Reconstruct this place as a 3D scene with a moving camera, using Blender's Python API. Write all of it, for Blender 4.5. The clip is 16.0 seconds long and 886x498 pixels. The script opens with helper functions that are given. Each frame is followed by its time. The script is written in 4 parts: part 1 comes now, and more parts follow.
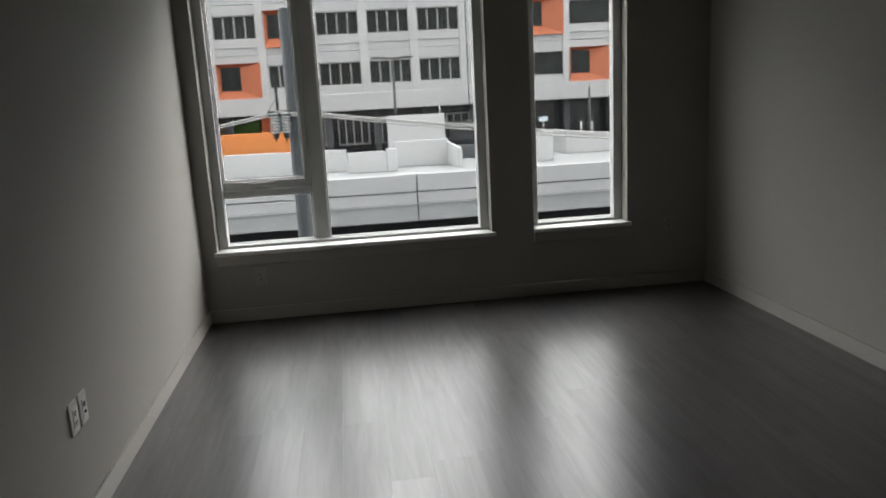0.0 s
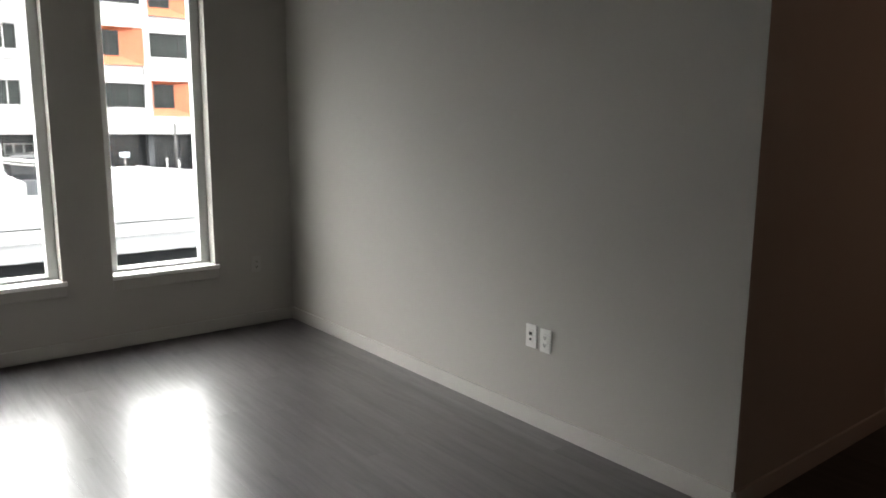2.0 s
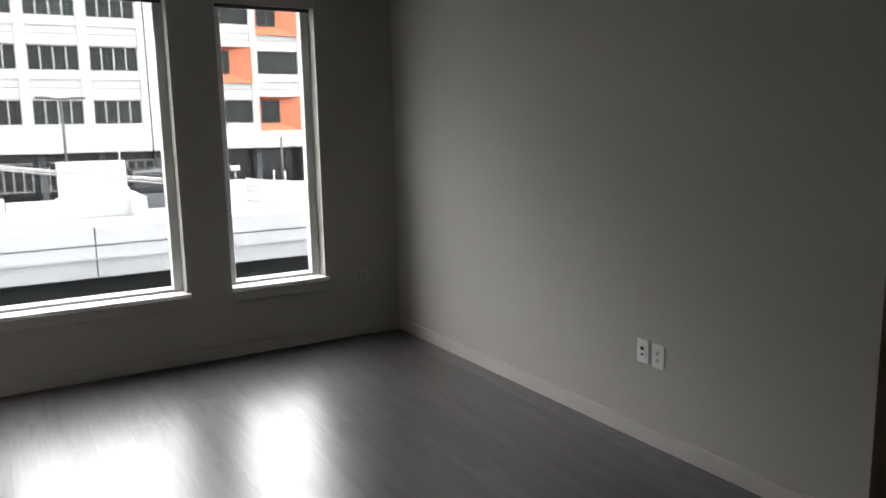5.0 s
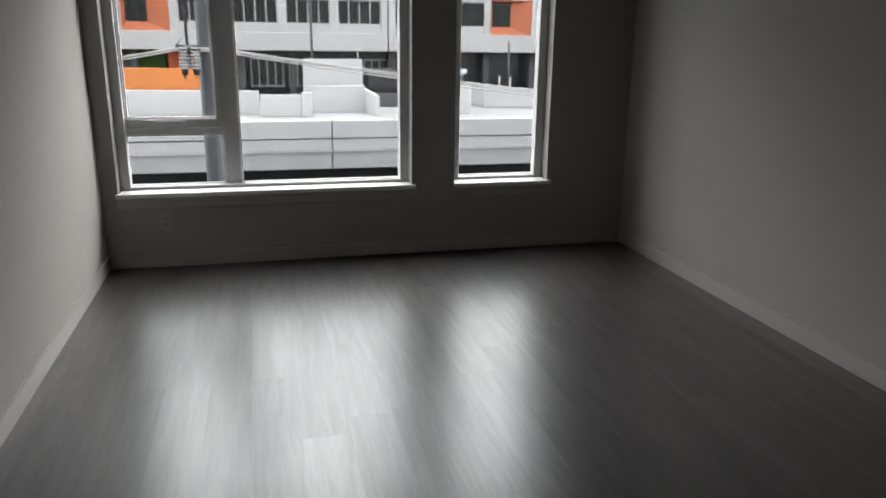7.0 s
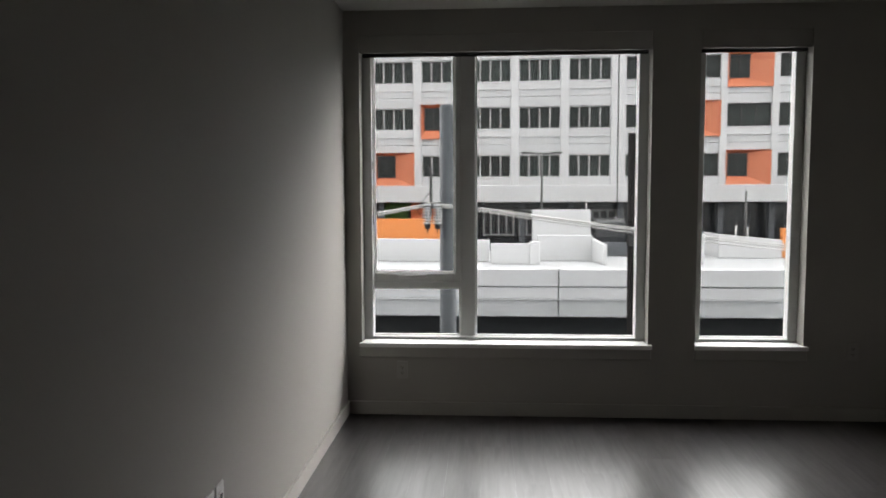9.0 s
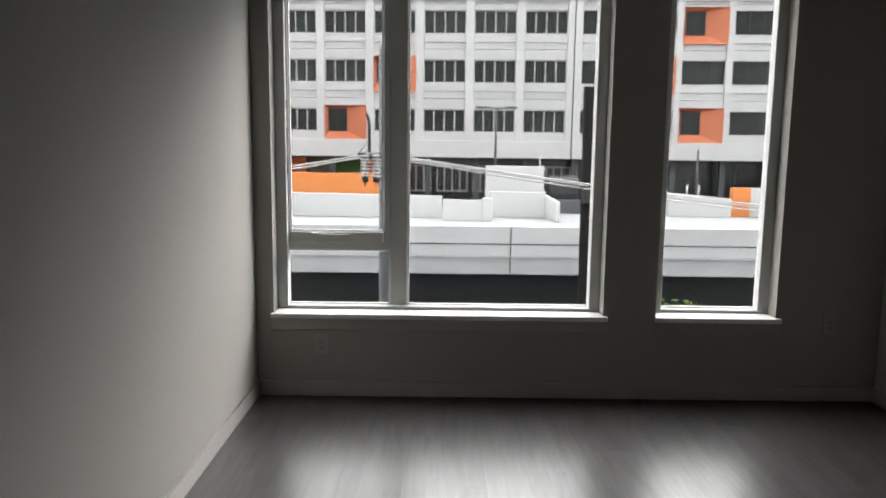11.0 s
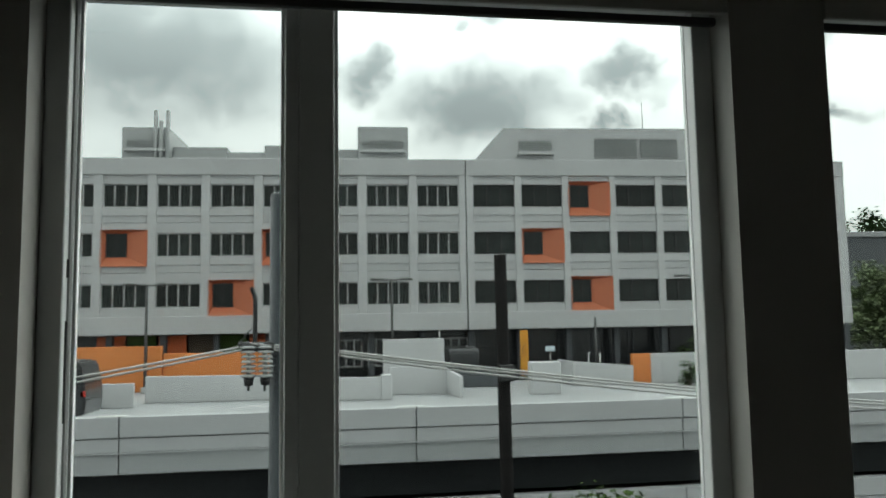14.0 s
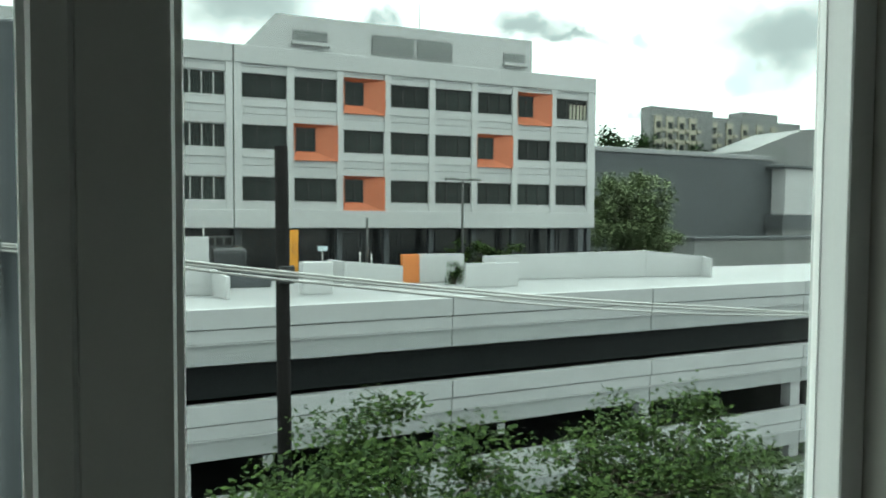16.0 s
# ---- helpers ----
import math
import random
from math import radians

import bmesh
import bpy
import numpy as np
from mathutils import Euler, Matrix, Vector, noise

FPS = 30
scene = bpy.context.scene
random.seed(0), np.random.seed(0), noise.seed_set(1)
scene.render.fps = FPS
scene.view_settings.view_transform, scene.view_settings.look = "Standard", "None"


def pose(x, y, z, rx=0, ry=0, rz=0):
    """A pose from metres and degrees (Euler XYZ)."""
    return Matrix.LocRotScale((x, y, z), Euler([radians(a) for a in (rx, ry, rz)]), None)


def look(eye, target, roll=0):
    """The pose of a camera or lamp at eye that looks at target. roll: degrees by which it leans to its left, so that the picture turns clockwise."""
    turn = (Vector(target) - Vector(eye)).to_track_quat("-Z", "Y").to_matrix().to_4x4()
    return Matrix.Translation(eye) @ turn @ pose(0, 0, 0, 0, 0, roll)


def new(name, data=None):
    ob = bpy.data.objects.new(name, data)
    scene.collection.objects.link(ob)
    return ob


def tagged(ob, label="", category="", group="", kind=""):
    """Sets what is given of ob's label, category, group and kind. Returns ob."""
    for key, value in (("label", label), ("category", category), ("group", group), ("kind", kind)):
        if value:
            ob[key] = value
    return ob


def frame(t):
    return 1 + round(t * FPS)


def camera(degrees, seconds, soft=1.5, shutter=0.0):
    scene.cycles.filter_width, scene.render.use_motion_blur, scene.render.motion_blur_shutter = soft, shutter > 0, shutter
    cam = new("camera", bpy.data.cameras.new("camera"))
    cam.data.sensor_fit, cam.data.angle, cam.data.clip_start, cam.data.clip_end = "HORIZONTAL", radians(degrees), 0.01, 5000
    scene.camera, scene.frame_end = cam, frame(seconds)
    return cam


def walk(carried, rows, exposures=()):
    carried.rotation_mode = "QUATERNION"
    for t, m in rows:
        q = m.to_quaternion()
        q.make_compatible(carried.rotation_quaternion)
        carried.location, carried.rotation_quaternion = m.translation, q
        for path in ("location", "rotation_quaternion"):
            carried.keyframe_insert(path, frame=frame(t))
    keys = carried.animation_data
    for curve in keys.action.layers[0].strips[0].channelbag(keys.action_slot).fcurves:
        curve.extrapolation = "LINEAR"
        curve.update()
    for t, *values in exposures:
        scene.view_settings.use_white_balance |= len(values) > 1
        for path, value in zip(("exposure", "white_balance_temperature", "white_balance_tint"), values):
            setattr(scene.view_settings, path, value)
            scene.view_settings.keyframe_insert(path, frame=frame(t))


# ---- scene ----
cam = camera(62.1, 16.0, soft=1.75)
PATH = [
    (0, (0.998, -4.926, 1.432), (1.238, -2.984, 1.02), -3.1),
    (0.5, (1.019, -4.91, 1.435), (1.492, -3.006, 1.045), -1.9),
    (1, (1.01, -4.932, 1.455), (1.792, -3.13, 1.081), -1.2),
    (1.5, (1.004, -4.951, 1.469), (2.046, -3.278, 1.13), -0.7),
    (2, (1.023, -4.975, 1.467), (2.25, -3.431, 1.131), 0.4),
    (2.5, (0.986, -4.96, 1.486), (2.363, -3.526, 1.268), 1.3),
    (3, (0.982, -4.939, 1.528), (2.404, -3.533, 1.51), 1.0),
    (3.5, (0.946, -4.979, 1.543), (2.261, -3.473, 1.548), 0.8),
    (4, (0.958, -4.971, 1.535), (2.156, -3.372, 1.452), -0.4),
    (6.5, (0.977, -4.897, 1.443), (1.646, -3.093, 0.899), 0.5),
    (7, (0.977, -4.828, 1.424), (1.442, -2.961, 0.878), 0.7),
    (7.5, (0.951, -4.797, 1.419), (1.118, -2.884, 0.861), 0.3),
    (8, (0.932, -4.749, 1.411), (0.832, -2.813, 0.92), 0.0),
    (8.5, (0.915, -4.729, 1.442), (0.697, -2.765, 1.132), -0.0),
    (9, (0.93, -4.751, 1.478), (0.807, -2.761, 1.319), -0.2),
    (11.5, (1.054, -3.742, 1.416), (1.078, -1.763, 1.125), 1.3),
    (12, (0.994, -3.38, 1.442), (1.04, -1.392, 1.231), 2.0),
    (12.5, (0.97, -2.952, 1.434), (1.083, -0.972, 1.173), 0.1),
    (13, (0.962, -2.574, 1.472), (1.036, -0.577, 1.401), -0.5),
    (13.5, (0.864, -2.211, 1.506), (1.008, -0.219, 1.593), -0.8),
    (14, (0.841, -1.884, 1.505), (1.135, 0.085, 1.689), -0.9),
    (14.5, (0.846, -1.551, 1.512), (1.18, 0.408, 1.737), 1.1),
    (15, (0.756, -1.232, 1.481), (1.268, 0.7, 1.557), 1.4),
    (15.5, (0.714, -0.978, 1.469), (1.395, 0.898, 1.336), 1.5),
    (16, (0.749, -0.687, 1.472), (1.641, 1.1, 1.383), 0.4),
]
EXPOSURES = [  # seconds, stops, kelvin, tint
    (0.0, -2.40, 6700, 14), (0.5, -2.05, 6700, 14), (1.0, -1.95, 6700, 14), (1.5, -1.65, 6770, 14), (2.0, -0.60, 6800, 15), (2.5, 0.15, 6750, 17), (3.0, 0.45, 6700, 18), (3.5, 0.15, 6650, 18),
    (4.2, -0.38, 6650, 17), (6.3, -2.12, 6600, 15), (7.0, -2.12, 6600, 15), (7.5, -2.02, 6600, 15), (9.0, -2.12, 6750, 16), (11.3, -1.97, 6700, 15),
    (12.0, -2.37, 6600, 14), (12.5, -2.62, 6550, 12), (13.0, -2.80, 6500, 7), (13.5, -3.05, 6500, 1), (14.0, -3.30, 6500, 1), (14.5, -3.65, 6550, 1), (15.0, -3.80, 6450, -4), (15.5, -3.30, 6400, -9), (16.0, -2.65, 6300, -10),
]
walk(cam, [(t, look(e, a, r)) for t, e, a, r in PATH],
     exposures=EXPOSURES)

# ---- world and lights ----
world = bpy.data.worlds.new("overcast_sky")
scene.world = world
world.use_nodes = True
wn, wl = world.node_tree.nodes, world.node_tree.links
wn.clear()
w_out = wn.new("ShaderNodeOutputWorld")
w_bg = wn.new("ShaderNodeBackground")
w_sky = wn.new("ShaderNodeTexSky")
w_sky.sky_type = 'NISHITA'
w_sky.sun_disc = False
w_sky.sun_elevation = radians(48)
w_sky.sun_rotation = radians(150)
w_sky.dust_density = 2.0
w_tc = wn.new("ShaderNodeTexCoord")
w_map = wn.new("ShaderNodeMapping")
w_map.inputs["Scale"].default_value = (1.0, 1.0, 1.9)
w_map.inputs["Location"].default_value = (0.35, 0.1, 0.2)
w_noise = wn.new("ShaderNodeTexNoise")
w_noise.inputs["Scale"].default_value = 3.4
w_noise.inputs["Detail"].default_value = 5.0
w_noise.inputs["Roughness"].default_value = 0.52
w_noise.inputs["Distortion"].default_value = 0.0
w_ramp = wn.new("ShaderNodeValToRGB")
w_ramp.color_ramp.elements[0].position = 0.37
w_ramp.color_ramp.elements[0].color = (0.86, 0.875, 0.885, 1)
w_ramp.color_ramp.elements[1].position = 0.53
w_ramp.color_ramp.elements[1].color = (1.0, 1.0, 1.0, 1)
w_blue = w_ramp.color_ramp.elements.new(0.66)
w_blue.color = (1.0, 1.0, 1.0, 1)
w_blue = w_ramp.color_ramp.elements.new(0.72)
w_blue.color = (0.42, 0.60, 0.80, 1)
w_gain = wn.new("ShaderNodeVectorMath")
w_gain.operation = 'SCALE'
w_gain.inputs["Scale"].default_value = 32.0
w_mix = wn.new("ShaderNodeMix")
w_mix.data_type = 'RGBA'
w_mix.inputs["Factor"].default_value = 0.88
wl.new(w_tc.outputs["Generated"], w_map.inputs["Vector"])
wl.new(w_map.outputs["Vector"], w_noise.inputs["Vector"])
wl.new(w_noise.outputs["Fac"], w_ramp.inputs["Fac"])


def sky_patch(below, colour, spots, soft):
    """Clouds or gaps of one colour: direction, half width and half height of each, with ragged edges."""
    mask = None
    for d, rx, rz in spots:
        sub = wn.new("ShaderNodeVectorMath")
        sub.operation = 'SUBTRACT'
        sub.inputs[1].default_value = d
        wl.new(w_warp.outputs["Vector"], sub.inputs[0])
        mul = wn.new("ShaderNodeVectorMath")
        mul.operation = 'MULTIPLY'
        mul.inputs[1].default_value = (1 / rx, 1 / rx, 1 / rz)
        wl.new(sub.outputs["Vector"], mul.inputs[0])
        far = wn.new("ShaderNodeVectorMath")
        far.operation = 'LENGTH'
        wl.new(mul.outputs["Vector"], far.inputs[0])
        if mask is None:
            mask = far.outputs["Value"]
        else:
            least = wn.new("ShaderNodeMath")
            least.operation = 'MINIMUM'
            wl.new(mask, least.inputs[0])
            wl.new(far.outputs["Value"], least.inputs[1])
            mask = least.outputs[0]
    edge = wn.new("ShaderNodeMapRange")
    edge.interpolation_type = 'SMOOTHSTEP'
    edge.inputs["From Min"].default_value = soft
    edge.inputs["From Max"].default_value = 1.3
    wl.new(mask, edge.inputs["Value"])
    mixed = wn.new("ShaderNodeMix")
    mixed.data_type = 'RGBA'
    mixed.inputs[6].default_value = colour
    wl.new(edge.outputs["Result"], mixed.inputs["Factor"])
    wl.new(below, mixed.inputs[7])
    return mixed.outputs[2]


w_rag = wn.new("ShaderNodeTexNoise")
w_rag.inputs["Scale"].default_value = 14.0
w_rag.inputs["Detail"].default_value = 6.0
w_rag.inputs["Roughness"].default_value = 0.6
wl.new(w_tc.outputs["Generated"], w_rag.inputs["Vector"])
w_cen = wn.new("ShaderNodeVectorMath")
w_cen.inputs[1].default_value = (-0.5, -0.5, -0.5)
wl.new(w_rag.outputs["Color"], w_cen.inputs[0])
w_warp = wn.new("ShaderNodeVectorMath")
w_warp.operation = 'MULTIPLY_ADD'
w_warp.inputs[1].default_value = (0.17, 0.17, 0.11)
wl.new(w_cen.outputs["Vector"], w_warp.inputs[0])
wl.new(w_tc.outputs["Generated"], w_warp.inputs[2])
w_layer = sky_patch(w_ramp.outputs["Color"], (0.315, 0.335, 0.345, 1), (
    ((-0.22, 0.92, 0.33), 0.21, 0.10), ((0.038, 0.949, 0.313), 0.056, 0.040), ((0.195, 0.942, 0.277), 0.125, 0.068),
    ((0.37, 0.878, 0.305), 0.066, 0.034), ((0.178, 0.907, 0.383), 0.042, 0.022), ((0.348, 0.903, 0.252), 0.038, 0.02),
    ((0.766, 0.604, 0.218), 0.125, 0.066), ((0.56, 0.795, 0.235), 0.062, 0.014), ((0.65, 0.746, 0.146), 0.035, 0.011),
    ((0.53, 0.786, 0.322), 0.085, 0.034), ((0.525, 0.815, 0.245), 0.07, 0.026)), 0.25)
w_layer = sky_patch(w_layer, (0.56, 0.69, 0.80, 1), (((0.739, 0.653, 0.164), 0.034, 0.018), ((0.632, 0.738, 0.236), 0.028, 0.013)), 0.3)
w_axes = wn.new("ShaderNodeSeparateXYZ")
wl.new(w_tc.outputs["Generated"], w_axes.inputs[0])
w_rise = wn.new("ShaderNodeMapRange")
w_rise.interpolation_type = 'SMOOTHSTEP'
w_rise.inputs["From Min"].default_value = 0.20
w_rise.inputs["From Max"].default_value = 0.60
w_rise.inputs["To Max"].default_value = 2.2
wl.new(w_axes.outputs["Z"], w_rise.inputs["Value"])
w_north = wn.new("ShaderNodeMapRange")
w_north.interpolation_type = 'SMOOTHSTEP'
w_north.inputs["From Min"].default_value = -0.4
w_north.inputs["From Max"].default_value = 0.8
wl.new(w_axes.outputs["Y"], w_north.inputs["Value"])
w_glow = wn.new("ShaderNodeMath")
w_glow.operation = 'MULTIPLY'
wl.new(w_rise.outputs["Result"], w_glow.inputs[0])
wl.new(w_north.outputs["Result"], w_glow.inputs[1])
w_east = wn.new("ShaderNodeMath")
w_east.operation = 'MULTIPLY_ADD'
w_east.inputs[1].default_value = 0.28
w_east.inputs[2].default_value = 0.95
wl.new(w_axes.outputs["X"], w_east.inputs[0])
w_high = wn.new("ShaderNodeMath")
wl.new(w_glow.outputs[0], w_high.inputs[0])
wl.new(w_east.outputs[0], w_high.inputs[1])
w_light = wn.new("ShaderNodeVectorMath")
w_light.operation = 'SCALE'
wl.new(w_layer, w_light.inputs[0])
wl.new(w_high.outputs[0], w_light.inputs["Scale"])
wl.new(w_light.outputs["Vector"], w_gain.inputs[0])
wl.new(w_sky.outputs["Color"], w_mix.inputs[6])
wl.new(w_gain.outputs["Vector"], w_mix.inputs[7])
wl.new(w_mix.outputs[2], w_bg.inputs["Color"])
w_bg.inputs["Strength"].default_value = 1.6
wl.new(w_bg.outputs["Background"], w_out.inputs["Surface"])

sun = new("sun", bpy.data.lights.new("sun", 'SUN'))
sun.data.energy = 3.0
sun.data.angle = radians(18)
sun.data.color = (1.0, 0.97, 0.92)
sun.matrix_world = look((-10, -20, 40), (5, 20, 0))


# ---- materials ----
def mat(name, color, rough=0.6, metal=0.0, var=0.12, scale=3.0, fine=60.0, bump=0.05, spec=0.5, stretch=(1, 1, 1), coat=0.0, bump_dist=0.01, object_var=0.0):
    """A painted, cast or worn surface: two scales of colour change and a fine relief."""
    m = bpy.data.materials.new(name)
    m.use_nodes = True
    n, l = m.node_tree.nodes, m.node_tree.links
    b = n["Principled BSDF"]
    tc = n.new("ShaderNodeTexCoord")
    mp = n.new("ShaderNodeMapping")
    mp.inputs["Scale"].default_value = stretch
    l.new(tc.outputs["Object"], mp.inputs["Vector"])
    big = n.new("ShaderNodeTexNoise")
    big.inputs["Scale"].default_value = scale
    big.inputs["Detail"].default_value = 4
    small = n.new("ShaderNodeTexNoise")
    small.inputs["Scale"].default_value = fine
    small.inputs["Detail"].default_value = 3
    l.new(mp.outputs["Vector"], big.inputs["Vector"])
    l.new(mp.outputs["Vector"], small.inputs["Vector"])
    add = n.new("ShaderNodeMath")
    add.operation = 'MULTIPLY_ADD'
    add.inputs[1].default_value = 0.65
    l.new(big.outputs["Fac"], add.inputs[0])
    sm = n.new("ShaderNodeMath")
    sm.operation = 'MULTIPLY'
    sm.inputs[1].default_value = 0.35
    l.new(small.outputs["Fac"], sm.inputs[0])
    l.new(sm.outputs[0], add.inputs[2])
    ramp = n.new("ShaderNodeValToRGB")
    ramp.color_ramp.elements[0].position = 0.3
    ramp.color_ramp.elements[1].position = 0.7
    ramp.color_ramp.elements[0].color = (*[c * (1 - var) for c in color], 1)
    ramp.color_ramp.elements[1].color = (*[min(1, c * (1 + var)) for c in color], 1)
    l.new(add.outputs[0], ramp.inputs["Fac"])
    col = ramp.outputs["Color"]
    if object_var:
        oi = n.new("ShaderNodeObjectInfo")
        mr = n.new("ShaderNodeMapRange")
        mr.inputs["To Min"].default_value = 1 - object_var
        mr.inputs["To Max"].default_value = 1 + object_var
        l.new(oi.outputs["Random"], mr.inputs["Value"])
        vm = n.new("ShaderNodeVectorMath")
        vm.operation = 'SCALE'
        l.new(col, vm.inputs[0])
        l.new(mr.outputs["Result"], vm.inputs["Scale"])
        col = vm.outputs["Vector"]
    l.new(col, b.inputs["Base Color"])
    b.inputs["Roughness"].default_value = rough
    b.inputs["Metallic"].default_value = metal
    b.inputs["Specular IOR Level"].default_value = spec
    b.inputs["Coat Weight"].default_value = coat
    if bump:
        bp = n.new("ShaderNodeBump")
        bp.inputs["Strength"].default_value = bump
        bp.inputs["Distance"].default_value = bump_dist
        l.new(small.outputs["Fac"], bp.inputs["Height"])
        l.new(bp.outputs["Normal"], b.inputs["Normal"])
    return m


# the grey tint is added to dim the outdoor light seen through the panes
def glass_mat(name, tint=(0.45, 0.463, 0.459), rough=0.0):
    m = bpy.data.materials.new(name)
    m.use_nodes = True
    n, l = m.node_tree.nodes, m.node_tree.links
    n.clear()
    out = n.new("ShaderNodeOutputMaterial")
    tr = n.new("ShaderNodeBsdfTransparent")
    tr.inputs["Color"].default_value = (*tint, 1)
    gl = n.new("ShaderNodeBsdfGlossy")
    gl.inputs["Roughness"].default_value = rough
    lw = n.new("ShaderNodeLayerWeight")
    pw = n.new("ShaderNodeMath")
    pw.operation = 'POWER'
    pw.inputs[1].default_value = 4.0
    l.new(lw.outputs["Facing"], pw.inputs[0])
    fr = n.new("ShaderNodeMath")
    fr.operation = 'MULTIPLY_ADD'
    fr.inputs[1].default_value = 0.6
    fr.inputs[2].default_value = 0.02
    l.new(pw.outputs[0], fr.inputs[0])
    mix = n.new("ShaderNodeMixShader")
    l.new(fr.outputs[0], mix.inputs["Fac"])
    l.new(tr.outputs[0], mix.inputs[1])
    l.new(gl.outputs[0], mix.inputs[2])
    l.new(mix.outputs[0], out.inputs["Surface"])
    return m


def plank_mat(name):
    """Dark grey-brown vinyl planks: long grain, shade from plank to plank, satin gloss."""
    m = bpy.data.materials.new(name)
    m.use_nodes = True
    n, l = m.node_tree.nodes, m.node_tree.links
    b = n["Principled BSDF"]
    tc = n.new("ShaderNodeTexCoord")
    oi = n.new("ShaderNodeObjectInfo")
    off = n.new("ShaderNodeVectorMath")
    off.operation = 'SCALE'
    comb = n.new("ShaderNodeCombineXYZ")
    for i in range(3):
        l.new(oi.outputs["Random"], comb.inputs[i])
    off.inputs["Scale"].default_value = 37.0
    l.new(comb.outputs[0], off.inputs[0])
    add = n.new("ShaderNodeVectorMath")
    l.new(tc.outputs["Object"], add.inputs[0])
    l.new(off.outputs["Vector"], add.inputs[1])
    mp = n.new("ShaderNodeMapping")
    mp.inputs["Scale"].default_value = (16, 1.1, 1)
    l.new(add.outputs["Vector"], mp.inputs["Vector"])
    grain = n.new("ShaderNodeTexNoise")
    grain.inputs["Scale"].default_value = 2.2
    grain.inputs["Detail"].default_value = 8
    grain.inputs["Roughness"].default_value = 0.65
    grain.inputs["Distortion"].default_value = 0.6
    l.new(mp.outputs["Vector"], grain.inputs["Vector"])
    mp2 = n.new("ShaderNodeMapping")
    mp2.inputs["Scale"].default_value = (6, 0.7, 1)
    l.new(add.outputs["Vector"], mp2.inputs["Vector"])
    cloud = n.new("ShaderNodeTexNoise")
    cloud.inputs["Scale"].default_value = 1.6
    cloud.inputs["Detail"].default_value = 3
    l.new(mp2.outputs["Vector"], cloud.inputs["Vector"])
    ramp = n.new("ShaderNodeValToRGB")
    ramp.color_ramp.elements[0].position = 0.3
    ramp.color_ramp.elements[0].color = (0.006, 0.0057, 0.0055, 1)
    ramp.color_ramp.elements[1].position = 0.72
    ramp.color_ramp.elements[1].color = (0.020, 0.019, 0.0187, 1)
    mix = n.new("ShaderNodeMath")
    mix.operation = 'MULTIPLY_ADD'
    mix.inputs[1].default_value = 0.6
    half = n.new("ShaderNodeMath")
    half.operation = 'MULTIPLY'
    half.inputs[1].default_value = 0.4
    l.new(grain.outputs["Fac"], mix.inputs[0])
    l.new(cloud.outputs["Fac"], half.inputs[0])
    l.new(half.outputs[0], mix.inputs[2])
    l.new(mix.outputs[0], ramp.inputs["Fac"])
    mr = n.new("ShaderNodeMapRange")
    mr.inputs["To Min"].default_value = 0.8
    mr.inputs["To Max"].default_value = 1.2
    l.new(oi.outputs["Random"], mr.inputs["Value"])
    vm = n.new("ShaderNodeVectorMath")
    vm.operation = 'SCALE'
    l.new(ramp.outputs["Color"], vm.inputs[0])
    l.new(mr.outputs["Result"], vm.inputs["Scale"])
    l.new(vm.outputs["Vector"], b.inputs["Base Color"])
    rr = n.new("ShaderNodeMapRange")
    rr.inputs["To Min"].default_value = 0.30
    rr.inputs["To Max"].default_value = 0.44
    l.new(grain.outputs["Fac"], rr.inputs["Value"])
    l.new(rr.outputs["Result"], b.inputs["Roughness"])
    b.inputs["Specular IOR Level"].default_value = 0.03
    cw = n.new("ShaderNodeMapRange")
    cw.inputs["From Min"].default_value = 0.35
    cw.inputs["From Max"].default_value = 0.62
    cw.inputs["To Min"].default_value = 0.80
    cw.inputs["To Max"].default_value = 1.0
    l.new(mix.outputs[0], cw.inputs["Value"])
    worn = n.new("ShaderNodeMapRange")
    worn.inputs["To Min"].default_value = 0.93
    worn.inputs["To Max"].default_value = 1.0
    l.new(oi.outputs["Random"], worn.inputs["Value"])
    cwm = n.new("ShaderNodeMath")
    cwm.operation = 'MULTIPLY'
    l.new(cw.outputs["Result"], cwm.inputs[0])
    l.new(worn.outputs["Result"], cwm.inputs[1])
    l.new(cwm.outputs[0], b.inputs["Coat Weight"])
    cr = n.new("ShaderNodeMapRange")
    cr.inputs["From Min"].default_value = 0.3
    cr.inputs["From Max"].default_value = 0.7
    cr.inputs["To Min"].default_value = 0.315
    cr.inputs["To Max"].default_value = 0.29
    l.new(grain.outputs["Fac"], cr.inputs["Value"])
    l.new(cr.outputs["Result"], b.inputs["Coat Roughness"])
    # IOR set above vinyl's to brighten the window glare on the floor
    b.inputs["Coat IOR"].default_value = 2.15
    bp = n.new("ShaderNodeBump")
    bp.inputs["Strength"].default_value = 0.003
    bp.inputs["Distance"].default_value = 0.002
    l.new(grain.outputs["Fac"], bp.inputs["Height"])
    l.new(bp.outputs["Normal"], b.inputs["Normal"])
    return m


def leaf_mat(name, a, b2):
    m = bpy.data.materials.new(name)
    m.use_nodes = True
    n, l = m.node_tree.nodes, m.node_tree.links
    b = n["Principled BSDF"]
    g = n.new("ShaderNodeNewGeometry")
    ramp = n.new("ShaderNodeValToRGB")
    ramp.color_ramp.elements[0].color = (*a, 1)
    ramp.color_ramp.elements[1].color = (*b2, 1)
    l.new(g.outputs["Random Per Island"], ramp.inputs["Fac"])
    l.new(ramp.outputs["Color"], b.inputs["Base Color"])
    b.inputs["Roughness"].default_value = 0.75
    b.inputs["Specular IOR Level"].default_value = 0.1
    return m


